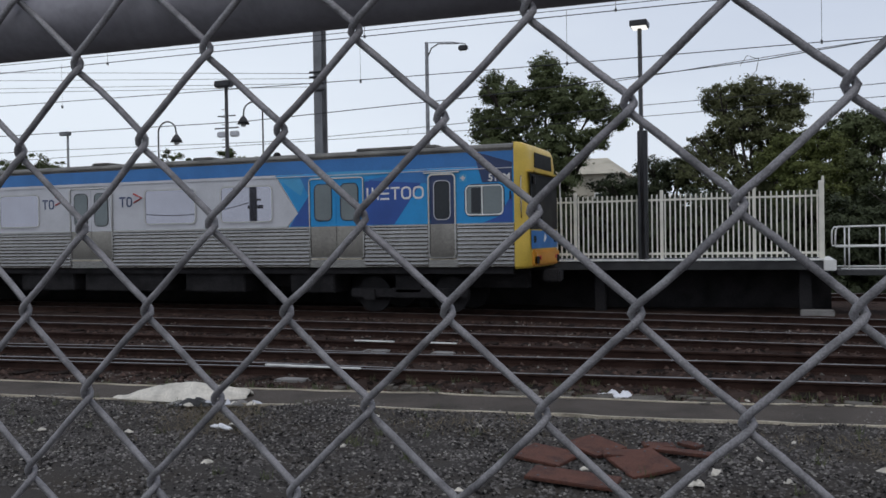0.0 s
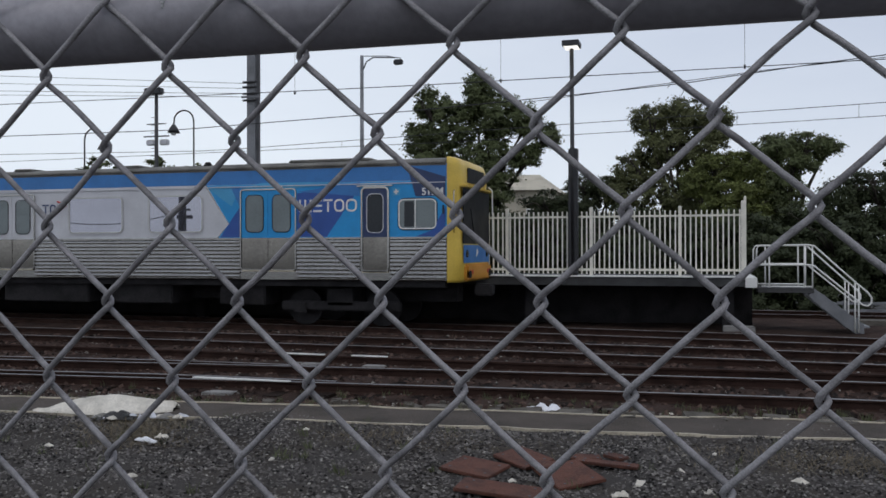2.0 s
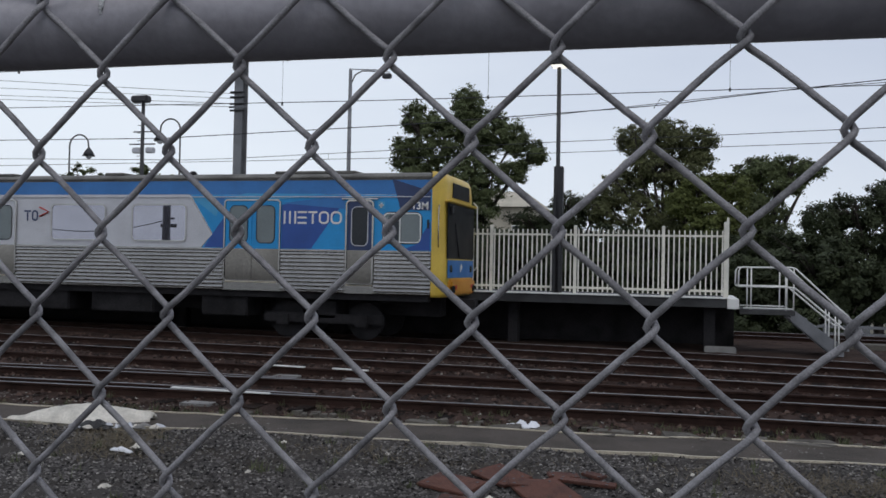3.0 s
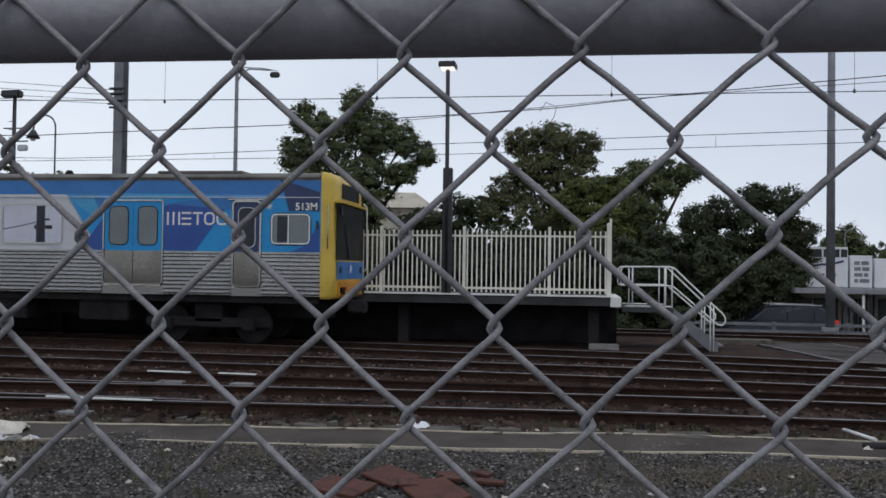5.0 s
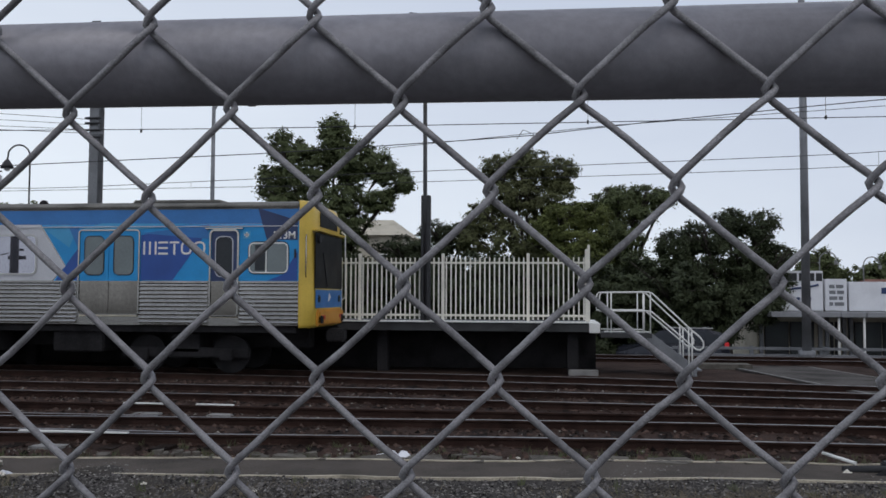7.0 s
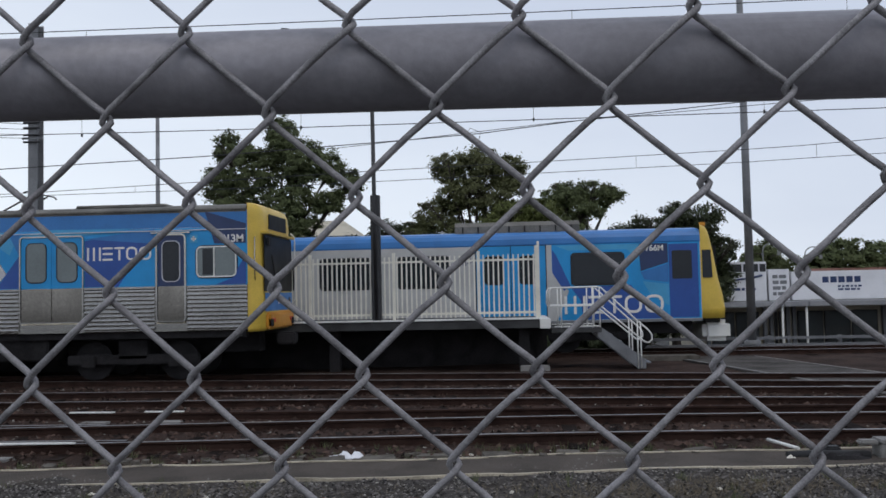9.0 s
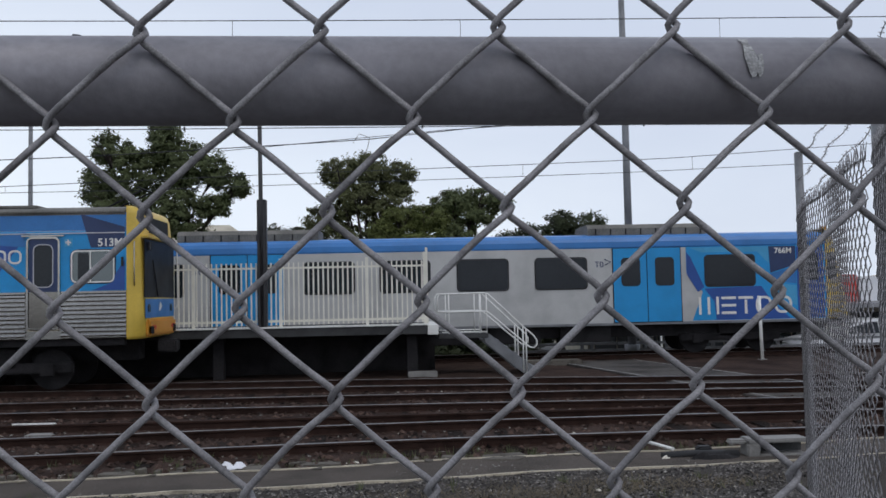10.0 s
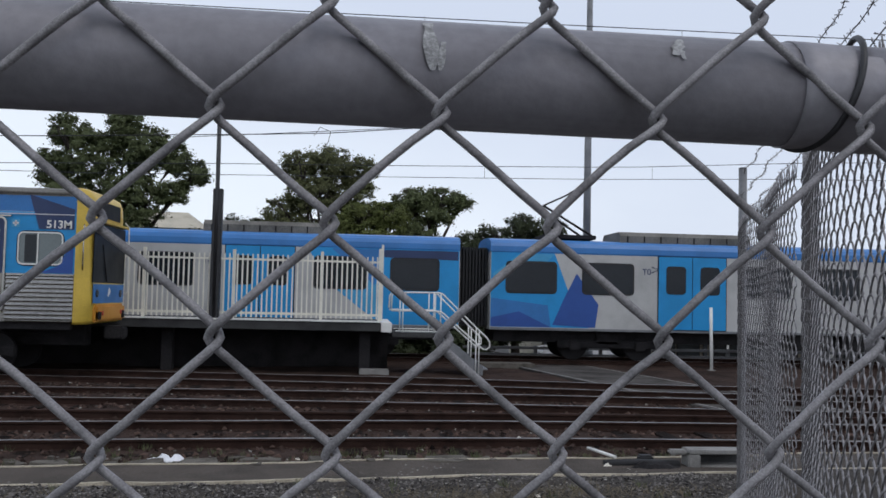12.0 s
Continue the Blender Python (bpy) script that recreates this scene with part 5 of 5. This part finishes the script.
s, g = build_shop(8.9, 11.62, "shop_white", "white-fronted shop with dark lettering and flat awning", 1, 4.45)
for a, b in ((1.2, 1.62), (1.7, 2.02), (2.1, 2.34), (2.4, 2.66)):
    part("writing_bar", bx(a, b, -0.134, -0.122, 4.06, 4.4, bevel=0.004), "black_paint", g)
bars_text(g, 0.8, 2.2, 3.2, 3.4, -0.122, "dark_navy", 1, 2)
part("swoosh", tb([(1.0, -0.13, 3.6), (1.5, -0.13, 3.74), (2.0, -0.13, 3.78), (2.5, -0.13, 3.9)], 0.05, 6), "dark_navy", g)
s, g = build_shop(11.64, 12.6, "shop_white", "narrow white shop panel with small dark writing", 2, 4.1)
bars_text(g, 0.2, 0.8, 2.95, 3.95, -0.122, "grey_steel", 4, 3)
s, g = build_shop(12.62, 16.72, "shop_white", "white-fronted shop with dark brand mark and flat awning", 3, 3.98)
for k in range(5):
    part("mark_block", bx(1.35 + 0.34 * k, 1.61 + 0.34 * k, -0.135, -0.122, 3.52, 3.78), "dark_navy", g)
bars_text(g, 2.0, 3.0, 3.15, 3.42, -0.122, "dark_navy", 2, 4)
s, g = build_shop(16.76, 21.5, "red", "red-fronted shop with a black sign", 4, 4.0)
b = part("black_sign", bx(0.45, 2.6, -0.15, -0.122, 2.95, 3.8), "black_paint", g)
bars_text(b, 0.6, 2.3, 3.05, 3.72, -0.152, "shop_white", 3, 5)
s, g = build_shop(21.54, 27, "shop_white", "pale shop front at the end of the row", 5, 3.9)
bars_text(g, 1, 4, 3.1, 3.6, -0.122, "grey_steel", 1, 6)
s, g = build_shop(27.04, 34, "shop_white", "pale shop front with a flat awning", 6, 4.1)
r = thing("tiled_roof", "brown tiled roof behind the shop fronts", "roof", (14.6, 47, 1.35))
bm = bmesh.new()
v = [bm.verts.new(p) for p in ((0, 0, 0), (9, 0, 0), (9, 7, 0), (0, 7, 0), (2.2, 3.5, 1.5), (6.8, 3.5, 1.5))]
for f in ((0, 1, 5, 4), (1, 2, 5), (2, 3, 4, 5), (3, 0, 4), (3, 2, 1, 0)):
    bm.faces.new([v[i] for i in f])
part("slope", bm, "tile_red", r)
bm = bmesh.new()
box(bm, 0.4, 8.6, 0.4, 6.6, -2.84, -0.004)
part("wall", bm, "wall_pale", r)
for x, y, top in ((13.2, 46, 5.6), (15.6, 47, 5.4)):
    m = thing("loop_lamp", "thin grey looped lamp post behind the shops", "street lamp", (x, y, G))
    part("pole", tb([(0, 0, 0), (0, 0, top - 0.4)] + [(0.4 - 0.4 * math.cos(a), 0, top - 0.4 + 0.4 * math.sin(a)) for a in (0.3 * k for k in range(1, 11))], 0.03, 6), "grey_steel", m)
    part("lamp_head", bx(0.72, 0.86, -0.06, 0.06, top - 0.62, top - 0.42), "grey_steel", m)


ROAD = -1.15


# ---- cars on the road ----
def build_car(label, car_paint):
    c = thing("car", label, "car", (9, 36.6, ROAD))
    L = 4.5
    prof = [(0.0, 0.35), (0.02, 0.75), (0.15, 0.98), (1.1, 1.12), (1.75, 1.62), (2.2, 1.73), (3.6, 1.73), (4.2, 1.58), (4.42, 1.1), (4.5, 0.8), (4.48, 0.35), (3.9, 0.28), (0.5, 0.28)]
    bm = bmesh.new()
    a = [bm.verts.new((x, 0.0 if z < 1.15 else 0.16, z)) for x, z in prof]
    b = [bm.verts.new((x, 1.75 if z < 1.15 else 1.59, z)) for x, z in prof]
    for i in range(len(prof)):
        j = (i + 1) % len(prof)
        bm.faces.new((a[i], a[j], b[j], b[i]))
    bm.faces.new(a)
    bm.faces.new(b[::-1])
    bmesh.ops.recalc_face_normals(bm, faces=bm.faces[:])
    part("body", bm, car_paint, c)
    for pts in (((1.25, 1.15), (1.8, 1.58), (2.5, 1.64), (2.5, 1.15)), ((2.56, 1.15), (2.56, 1.65), (3.5, 1.65), (3.5, 1.15)), ((3.56, 1.15), (3.56, 1.64), (4.1, 1.5), (4.3, 1.15))):
        g = bmesh.new()
        g.faces.new([g.verts.new((x, max(0.0, (z - 1.12) * 0.31) - 0.012, z)) for x, z in pts])
        part("side_window", g, "glass_dark", c)
    for x in (0.85, 3.6):
        for y in (-0.02, 1.55):
            w = part("wheel", tb([(x, y, 0.33), (x, y + 0.22, 0.33)], 0.33, 20), "rubber", c)
            part("rim", tb([(x, y - 0.01, 0.33), (x, y + 0.02, 0.33)], 0.2, 14), "silver", w)
    part("tail_lamp", bx(4.3, 4.47, -0.015, 0.12, 1.02, 1.2, bevel=0.02), tail_red, c, "glowing red tail lamp")
    part("tail_lamp", bx(4.3, 4.47, 1.63, 1.765, 1.02, 1.2, bevel=0.02), tail_red, c)
    part("roof_rail", tb([(1.9, 0.24, 1.77), (3.9, 0.24, 1.75)], 0.025, 6), "silver", c)
    part("roof_rail", tb([(1.9, 1.5, 1.77), (3.9, 1.5, 1.75)], 0.025, 6), "silver", c)
    return c


car_paint = mat("dark_car_paint", (0.018, 0.02, 0.03), 0.25, 0.2, 0.1, 2, 0, 40)
tail_red = bpy.data.materials.new("tail_lamp_red")
tail_red.use_nodes = True
tail_red.node_tree.nodes["Principled BSDF"].inputs["Base Color"].default_value = (0.4, 0.02, 0.03, 1)
tail_red.node_tree.nodes["Principled BSDF"].inputs["Emission Color"].default_value = (1, 0.04, 0.03, 1)
tail_red.node_tree.nodes["Principled BSDF"].inputs["Emission Strength"].default_value = 0.15
moving_car = build_car("dark blue-black estate car with red tail lamp", car_paint)
white_car = build_car("white car driving along the road behind the tracks", mat("white_car_paint", (0.75, 0.75, 0.76), 0.25, 0.1, 0.1, 2, 0, 40))


# ---- low barrier, crossing and trackside pieces ----
def build_barrier():
    b = thing("guard_rail", "low grey guard rail along the far side of the tracks", "barrier")
    for z in (0.12, -0.12):
        part("bar", bx(4.2, 40, 31.6, 31.66, z - 0.05, z + 0.05, bevel=0.01), "grey_steel", b)
    for k in range(15):
        part("post", bx(4.4 + 2.4 * k, 4.52 + 2.4 * k, 31.665, 31.77, -0.5, 0.2), "grey_steel", b)


build_barrier()
bm = bmesh.new()
v = [bm.verts.new(p) for p in ((4.9, 26.6, -0.1), (7.3, 26.6, -0.1), (10.2, 14.4, -0.1), (7.6, 14.4, -0.1), (4.9, 26.6, -0.3), (7.3, 26.6, -0.3), (10.2, 14.4, -0.3), (7.6, 14.4, -0.3))]
for f in ((3, 2, 1, 0), (0, 1, 5, 4), (1, 2, 6, 5), (2, 3, 7, 6), (3, 0, 4, 7)):
    bm.faces.new([v[i] for i in f])
tagged(part("crossing_path", bm, "worn_path"), "grey asphalt foot crossing over the tracks", "path", kind="structure")
for dx in (0.08, 2.42):
    bm = bmesh.new()
    v = [bm.verts.new(p) for p in ((4.88 + dx, 26.5, -0.094), (4.96 + dx, 26.5, -0.094), (7.72 + dx * 1.04, 14.5, -0.094), (7.62 + dx * 1.04, 14.5, -0.094))]
    bm.faces.new(v[::-1])
    tagged(part("edge_line", bm, "concrete"), "pale painted edge line on the foot crossing", "line", kind="structure")


def marker(x, y, z0, z1):
    m = thing("white_marker_post", "thin white marker post beside the track", "post", (x, y, z0))
    part("post", tb([(0.0, 0, 0), (-0.03, 0, z1 - z0)], 0.05, 8), "white_paint", m)
    part("foot", bx(-0.1, 0.1, -0.1, 0.1, -0.05, 0.03), "concrete", m)


marker(11.0, 25.8, -0.14, 1.75)


# ---- litter and scrap on the ground ----
def crumpled(name, label, category, x, y, z, sx, sy, h, material, seed, rz=0, nx=9, ny=6):
    """A thin crumpled sheet lying on the ground."""
    bm = bmesh.new()
    rows = []
    for j in range(ny):
        row = []
        for i in range(nx):
            u, v = i / (nx - 1) - 0.5, j / (ny - 1) - 0.5
            e = 1 + 0.35 * noise.noise((seed + i * 0.9, j * 0.9, 0))
            row.append(bm.verts.new((u * sx * e, v * sy * e, h * (0.5 + 0.9 * noise.noise((u * 4 + seed, v * 4, 1.3))) * max(0.05, 1 - 3.2 * (u * u + v * v)))))
        rows.append(row)
    for a, b in zip(rows, rows[1:]):
        for i in range(nx - 1):
            bm.faces.new((a[i], a[i + 1], b[i + 1], b[i]))
    g = bmesh.ops.extrude_face_region(bm, geom=bm.faces[:])
    for q in g["geom"]:
        if isinstance(q, bmesh.types.BMVert):
            q.co.z -= 0.012
    bmesh.ops.recalc_face_normals(bm, faces=bm.faces[:])
    ob = part(name, bm, material)
    ob.matrix_basis = pose(x, y, z, 0, 0, rz)
    return tagged(ob, label, category)


def tent_sheet():
    """A stiff sheet thrown over the edging: a low ridge with sagging, slightly torn flaps."""
    bm = bmesh.new()
    nx, ny = 30, 12
    rows = []
    for j in range(ny):
        v = j / (ny - 1)
        row = []
        for i in range(nx):
            u = i / (nx - 1)
            x = -0.95 + 1.75 * u
            span = 0.12 + 0.62 * min(1.0, u * 1.6) * (1.0 if u < 0.6 else 1.0 - 2.2 * (u - 0.6))
            ridge = 0.21 * min(1.0, u / 0.42) * (1.0 if u < 0.6 else 1.0 - 1.2 * (u - 0.6))
            y = 0.42 * u + (v - 0.5) * span + 0.03 * noise.noise((u * 9, v * 3, 8))
            z = ridge * (1 - abs(2 * v - 1)) ** 0.8 + 0.05 * noise.noise((u * 5, v * 4, 2)) + 0.02 * noise.noise((u * 14, v * 9, 5))
            row.append(bm.verts.new((x, y, max(0.01, z))))
        rows.append(row)
    for p, q in zip(rows, rows[1:]):
        for i in range(nx - 1):
            bm.faces.new((p[i], p[i + 1], q[i + 1], q[i])).smooth = True
    g = bmesh.ops.extrude_face_region(bm, geom=bm.faces[:])
    for q in g["geom"]:
        if isinstance(q, bmesh.types.BMVert):
            q.co.z -= 0.01
    bmesh.ops.recalc_face_normals(bm, faces=bm.faces[:])
    ob = part("plastic_sheet", bm, "white_sheet")
    ob.matrix_basis = pose(-7.02, 9.2, -0.12, 0, 0, 2)
    tagged(ob, "dirty cream plastic sheet draped over the grey strip", "sheet")


tent_sheet()
rnd = random.Random(5)
for k in range(16):
    x = rnd.uniform(-6.9, -5.9)
    crumpled("plastic_scrap", "torn strip of grey plastic below the sheet", "litter", x, 9.12 + 0.3 * (x + 6.5) + rnd.uniform(-0.1, 0.1), -0.11, rnd.uniform(0.06, 0.22), rnd.uniform(0.04, 0.08), 0.06, rnd.choice(("concrete", "white_sheet", "pale_grey")), 60 + k, rnd.uniform(0, 180), 6, 4)
crumpled("plastic_scrap", "grey plastic sheet half buried in gravel", "sheet", -6.7, 9.1, -0.13, 0.45, 0.2, 0.14, "dark_concrete", 12, 15, 10, 6)
crumpled("plastic_scrap", "torn white plastic strip on the gravel", "litter", -5.55, 8.05, -0.115, 0.3, 0.06, 0.05, "shop_white", 13, -14, 10, 5)
crumpled("paper_litter", "crumpled white newspaper beside the rail", "litter", -1.83, 11.0, -0.11, 0.38, 0.26, 0.11, "shop_white", 21, 10)
for k, (x, y, s) in enumerate(((-5.5, 8.25, 0.22), (-1.5, 7.55, 0.1), (-0.42, 7.75, 0.22), (-0.1, 8.3, 0.13), (0.15, 7.6, 0.16), (-0.55, 7.35, 0.2), (-4.8, 6.75, 0.16), (-3.9, 7.7, 0.1), (-0.3, 11.15, 0.12), (1.35, 12.6, 0.09), (2.8, 13.0, 0.09), (0.2, 9.1, 0.1), (-2.9, 8.9, 0.12), (-6.4, 7.6, 0.14), (-4.2, 9.1, 0.1), (1.9, 8.6, 0.13), (2.3, 9.2, 0.1), (0.9, 8.2, 0.2), (-2.3, 6.6, 0.12), (-7.4, 7.4, 0.12))):
    crumpled("paper_litter", "small scrap of white paper on the gravel", "litter", x, y, -0.12, s * 0.65, s * 0.35, s * 0.25, "white_sheet", 30 + k, 40 * k, 6, 5)
for k, (x, y, lx, ly, rz, tilt) in enumerate(((-1.91, 7.84, 0.52, 0.42, -18, 4), (-1.55, 8.3, 0.5, 0.36, -40, 6), (-1.04, 7.78, 0.58, 0.44, -56, 7), (-1.5, 7.12, 0.74, 0.3, -4, 4), (-0.76, 8.25, 0.58, 0.12, -4, 3), (-0.98, 8.42, 0.3, 0.14, 20, 5), (-1.25, 8.0, 0.34, 0.2, 15, 4), (-0.7, 8.5, 0.22, 0.12, -30, 3))):
    p = part("rusty_plate", bx(-lx / 2, lx / 2, -ly / 2, ly / 2, 0, 0.03, bevel=0.006), "rust")
    p.matrix_basis = pose(x, y, -0.115 + 0.004 * k, tilt, tilt * 0.6, rz)
    tagged(p, "rusty flat steel sleeper plate on the gravel", "scrap metal", "rusty plates")
    for i, j in ((-1, -1), (1, 1), (-1, 1), (1, -1)):
        hole = part("bolt_hole", tb([(i * lx * 0.36, j * ly * 0.3, 0.0302), (i * lx * 0.36, j * ly * 0.3, 0.0325)], 0.014, 8), "black_paint", p)


def pad_board(x0, x1, y, px0, px1, py, drop):
    t = thing("track_board", "white painted board and pad beside a rail", "board", (x0, y, 0), group="white boards")
    b = part("board", bx(0, x1 - x0, -0.035, 0.035, 0.002, 0.022, bevel=0.003), "white_paint", t)
    b.rotation_euler = (0, radians(drop), 0)
    part("pad", bx(px0 - x0, px1 - x0, py - y - 0.13, py - y + 0.13, -0.18, -0.115, bevel=0.012), "concrete", t, "pale concrete pad")


pad_board(-7.26, -6.48, 14.66, -6.92, -6.47, 14.38, 0.2)
pad_board(-5.95, -5.28, 14.67, -5.62, -5.2, 14.42, 0.2)
pad_board(-7.18, -5.6, 11.52, -6.74, -6.28, 11.14, 0.0)
def slab_piece(x, y, w, d, seed):
    """A broken flat piece of concrete with uneven corners."""
    rnd = random.Random(seed)
    bm = bmesh.new()
    base = [(-w / 2, -d / 2), (0, -d * 0.62), (w / 2, -d / 2), (w * 0.55, d * 0.1), (w * 0.35, d / 2), (-w * 0.4, d * 0.45)]
    base = [(p + rnd.uniform(-0.1, 0.1) * w, q + rnd.uniform(-0.15, 0.15) * d) for p, q in base]
    lo = [bm.verts.new((p, q, -0.07)) for p, q in base]
    hi = [bm.verts.new((p * 0.96, q * 0.94, rnd.uniform(0.0, 0.025))) for p, q in base]
    bm.faces.new(hi)
    for i in range(len(base)):
        j = (i + 1) % len(base)
        bm.faces.new((lo[i], lo[j], hi[j], hi[i]))
    p = part("flat_stone", bm, "rubble")
    p.matrix_basis = pose(x, y, -0.095, rnd.uniform(-4, 6), rnd.uniform(-4, 4), rnd.uniform(-14, 14))
    tagged(p, "flat broken concrete piece beside the grey strip", "rubble", "concrete pieces")


for k, (x, y, w, d) in enumerate(((-2.05, 10.8, 0.42, 0.2), (-1.46, 10.84, 0.44, 0.26), (-0.74, 10.98, 0.46, 0.2), (0.05, 11.02, 0.5, 0.34), (1.52, 11.12, 0.52, 0.4), (0.9, 11.22, 0.3, 0.2), (-3.1, 10.75, 0.4, 0.16), (2.5, 11.3, 0.36, 0.2))):
    slab_piece(x, y, w, d, 90 + k)
rnd = random.Random(19)
for k in range(46):
    x = rnd.uniform(-5.5, 4.0)
    slab_piece(x, 10.98 + 0.05 * x + rnd.gauss(0, 0.16), rnd.uniform(0.06, 0.16), rnd.uniform(0.05, 0.12), 200 + k)


def build_scrap():
    s = thing("cable_trough", "broken pale concrete cable trough with its lid", "trough", (4.5, 10.75, -0.14))
    part("lid", bx(0.0, 0.75, -0.05, 0.25, 0.185, 0.235, bevel=0.012), "concrete", s)
    part("broken_corner", bx(-0.22, -0.002, 0.0, 0.16, 0.17, 0.225, bevel=0.02), "concrete", s)
    part("end_block", bx(-0.02, 0.14, -0.06, 0.2, 0.0, 0.18, bevel=0.015), "concrete", s)
    part("bottom", bx(0.142, 0.75, -0.05, 0.22, 0.0, 0.05, bevel=0.012), "concrete", s)
    # Back coloured darker than the other sides for the shade inside the trough
    part("back", bx(0.142, 0.75, 0.18, 0.24, 0.052, 0.183), "dark_concrete", s)
    p = thing("scrap_pipe", "broken black pipe sections and rags beside the strip", "scrap", (4.0, 10.8, -0.14))
    part("pipe", tb([(-0.55, 0, 0.05), (-0.2, 0.02, 0.06), (0.4, 0.0, 0.05)], 0.05, 12), "rubber", p)
    part("block", bx(-0.08, 0.1, 0.06, 0.2, 0.0, 0.14, bevel=0.02), "rubber", p)
    crumpled("rag", "dark crumpled rag in the gravel", "rag", 4.05, 10.7, -0.13, 0.7, 0.25, 0.12, "under", 55, 4, 12, 6)
    crumpled("rag", "pale torn rag in the gravel", "rag", 3.48, 10.75, -0.13, 0.16, 0.1, 0.08, "white_sheet", 56, 4, 8, 5)


build_scrap()
st = part("white_rod", tb([(3.5, 11.75, -0.06), (3.68, 11.1, -0.06)], 0.022, 8), "white_paint")
tagged(st, "thin white plastic rod lying beside the strip", "rod")
rd = part("white_rod", tb([(0.95, 6.9, -0.1), (1.12, 7.35, -0.07)], 0.016, 6), "shop_white")
tagged(rd, "thin white stick lying on the gravel", "rod")
sl = part("concrete_slab", bx(3.6, 5.6, 25.6, 26.3, -0.2, 0.0, bevel=0.02), "rubble")
tagged(sl, "low concrete slab beside the foot crossing", "slab")


def weeds():
    rnd = random.Random(77)
    vs, fs = [], []
    for k in range(240):
        x = rnd.uniform(-9, 5)
        y = rnd.choice((rnd.uniform(6, 9.8), strip_y(x) + rnd.uniform(0.5, 0.9), 11.6 + rnd.uniform(-0.4, 0.3)))
        for q in range(rnd.randint(4, 12)):
            a = rnd.uniform(0, 6.28)
            h, s = rnd.uniform(0.03, 0.11), rnd.uniform(0.02, 0.08)
            bx0, by0 = x + rnd.uniform(-0.05, 0.05), y + rnd.uniform(-0.05, 0.05)
            i = len(vs)
            w = 0.006
            vs += [(bx0 - w, by0, -0.15), (bx0 + w, by0, -0.15), (bx0 + s * math.cos(a), by0 + s * math.sin(a), -0.13 + h)]
            fs.append((i, i + 1, i + 2))
    me = bpy.data.meshes.new("weeds")
    me.from_pydata(vs, [], fs)
    tagged(part("weeds", me, "weed"), "sparse dry weeds growing in the gravel", "weeds", kind="stuff")


weeds()


def dry_grass():
    rnd = random.Random(41)
    vs, fs = [], []
    for cx, cy, sx, sy, n in ((-6.0, 8.7, 0.7, 0.5, 1500), (-5.6, 8.2, 0.5, 0.4, 700), (-2.6, 9.0, 1.2, 0.4, 900), (1.6, 9.1, 1.4, 0.5, 1500), (0.2, 10.9, 1.6, 0.14, 800), (-3.4, 10.6, 1.6, 0.14, 700), (3.0, 9.4, 1.2, 0.4, 900)):
        for k in range(n):
            x, y = rnd.gauss(cx, sx * 0.6), rnd.gauss(cy, sy * 0.6)
            a, h, w = rnd.uniform(0, 6.28), rnd.uniform(0.0, 0.05), rnd.uniform(0.003, 0.006)
            l = rnd.uniform(0.04, 0.14)
            dx, dy = math.cos(a), math.sin(a)
            i = len(vs)
            vs += [(x - w * dy, y + w * dx, -0.135), (x + w * dy, y - w * dx, -0.135), (x + l * dx, y + l * dy, -0.125 + h)]
            fs.append((i, i + 1, i + 2))
    me = bpy.data.meshes.new("dry_grass")
    me.from_pydata(vs, [], fs)
    tagged(part("dry_grass", me, "straw"), "flattened straw-brown dead grass and twigs on the gravel", "grass", kind="stuff")


dry_grass()


# ---- what moves ----
def motions():
    rows = [(0.0, 2.6 - 7.6 * 8.5), (8.5, 2.6), (10.5, 17.85), (12.0, 29.15)]
    walk(passing_train, [(t, pose(x, 27.0, 0)) for t, x in rows])
    road = [(0.0, 12.6), (4.3, 6.8), (4.9, 6.0), (5.5, 5.25), (6.1, 4.5), (6.7, 3.4), (8.3, -2.6), (12.0, -20.0)]
    walk(moving_car, [(t, pose(x, 36.6, ROAD)) for t, x in road])
    walk(white_car, [(t, pose(x, 36.7, ROAD)) for t, x in ((0.0, 62.1), (8.5, 23.9), (12.0, 8.15))])


motions()
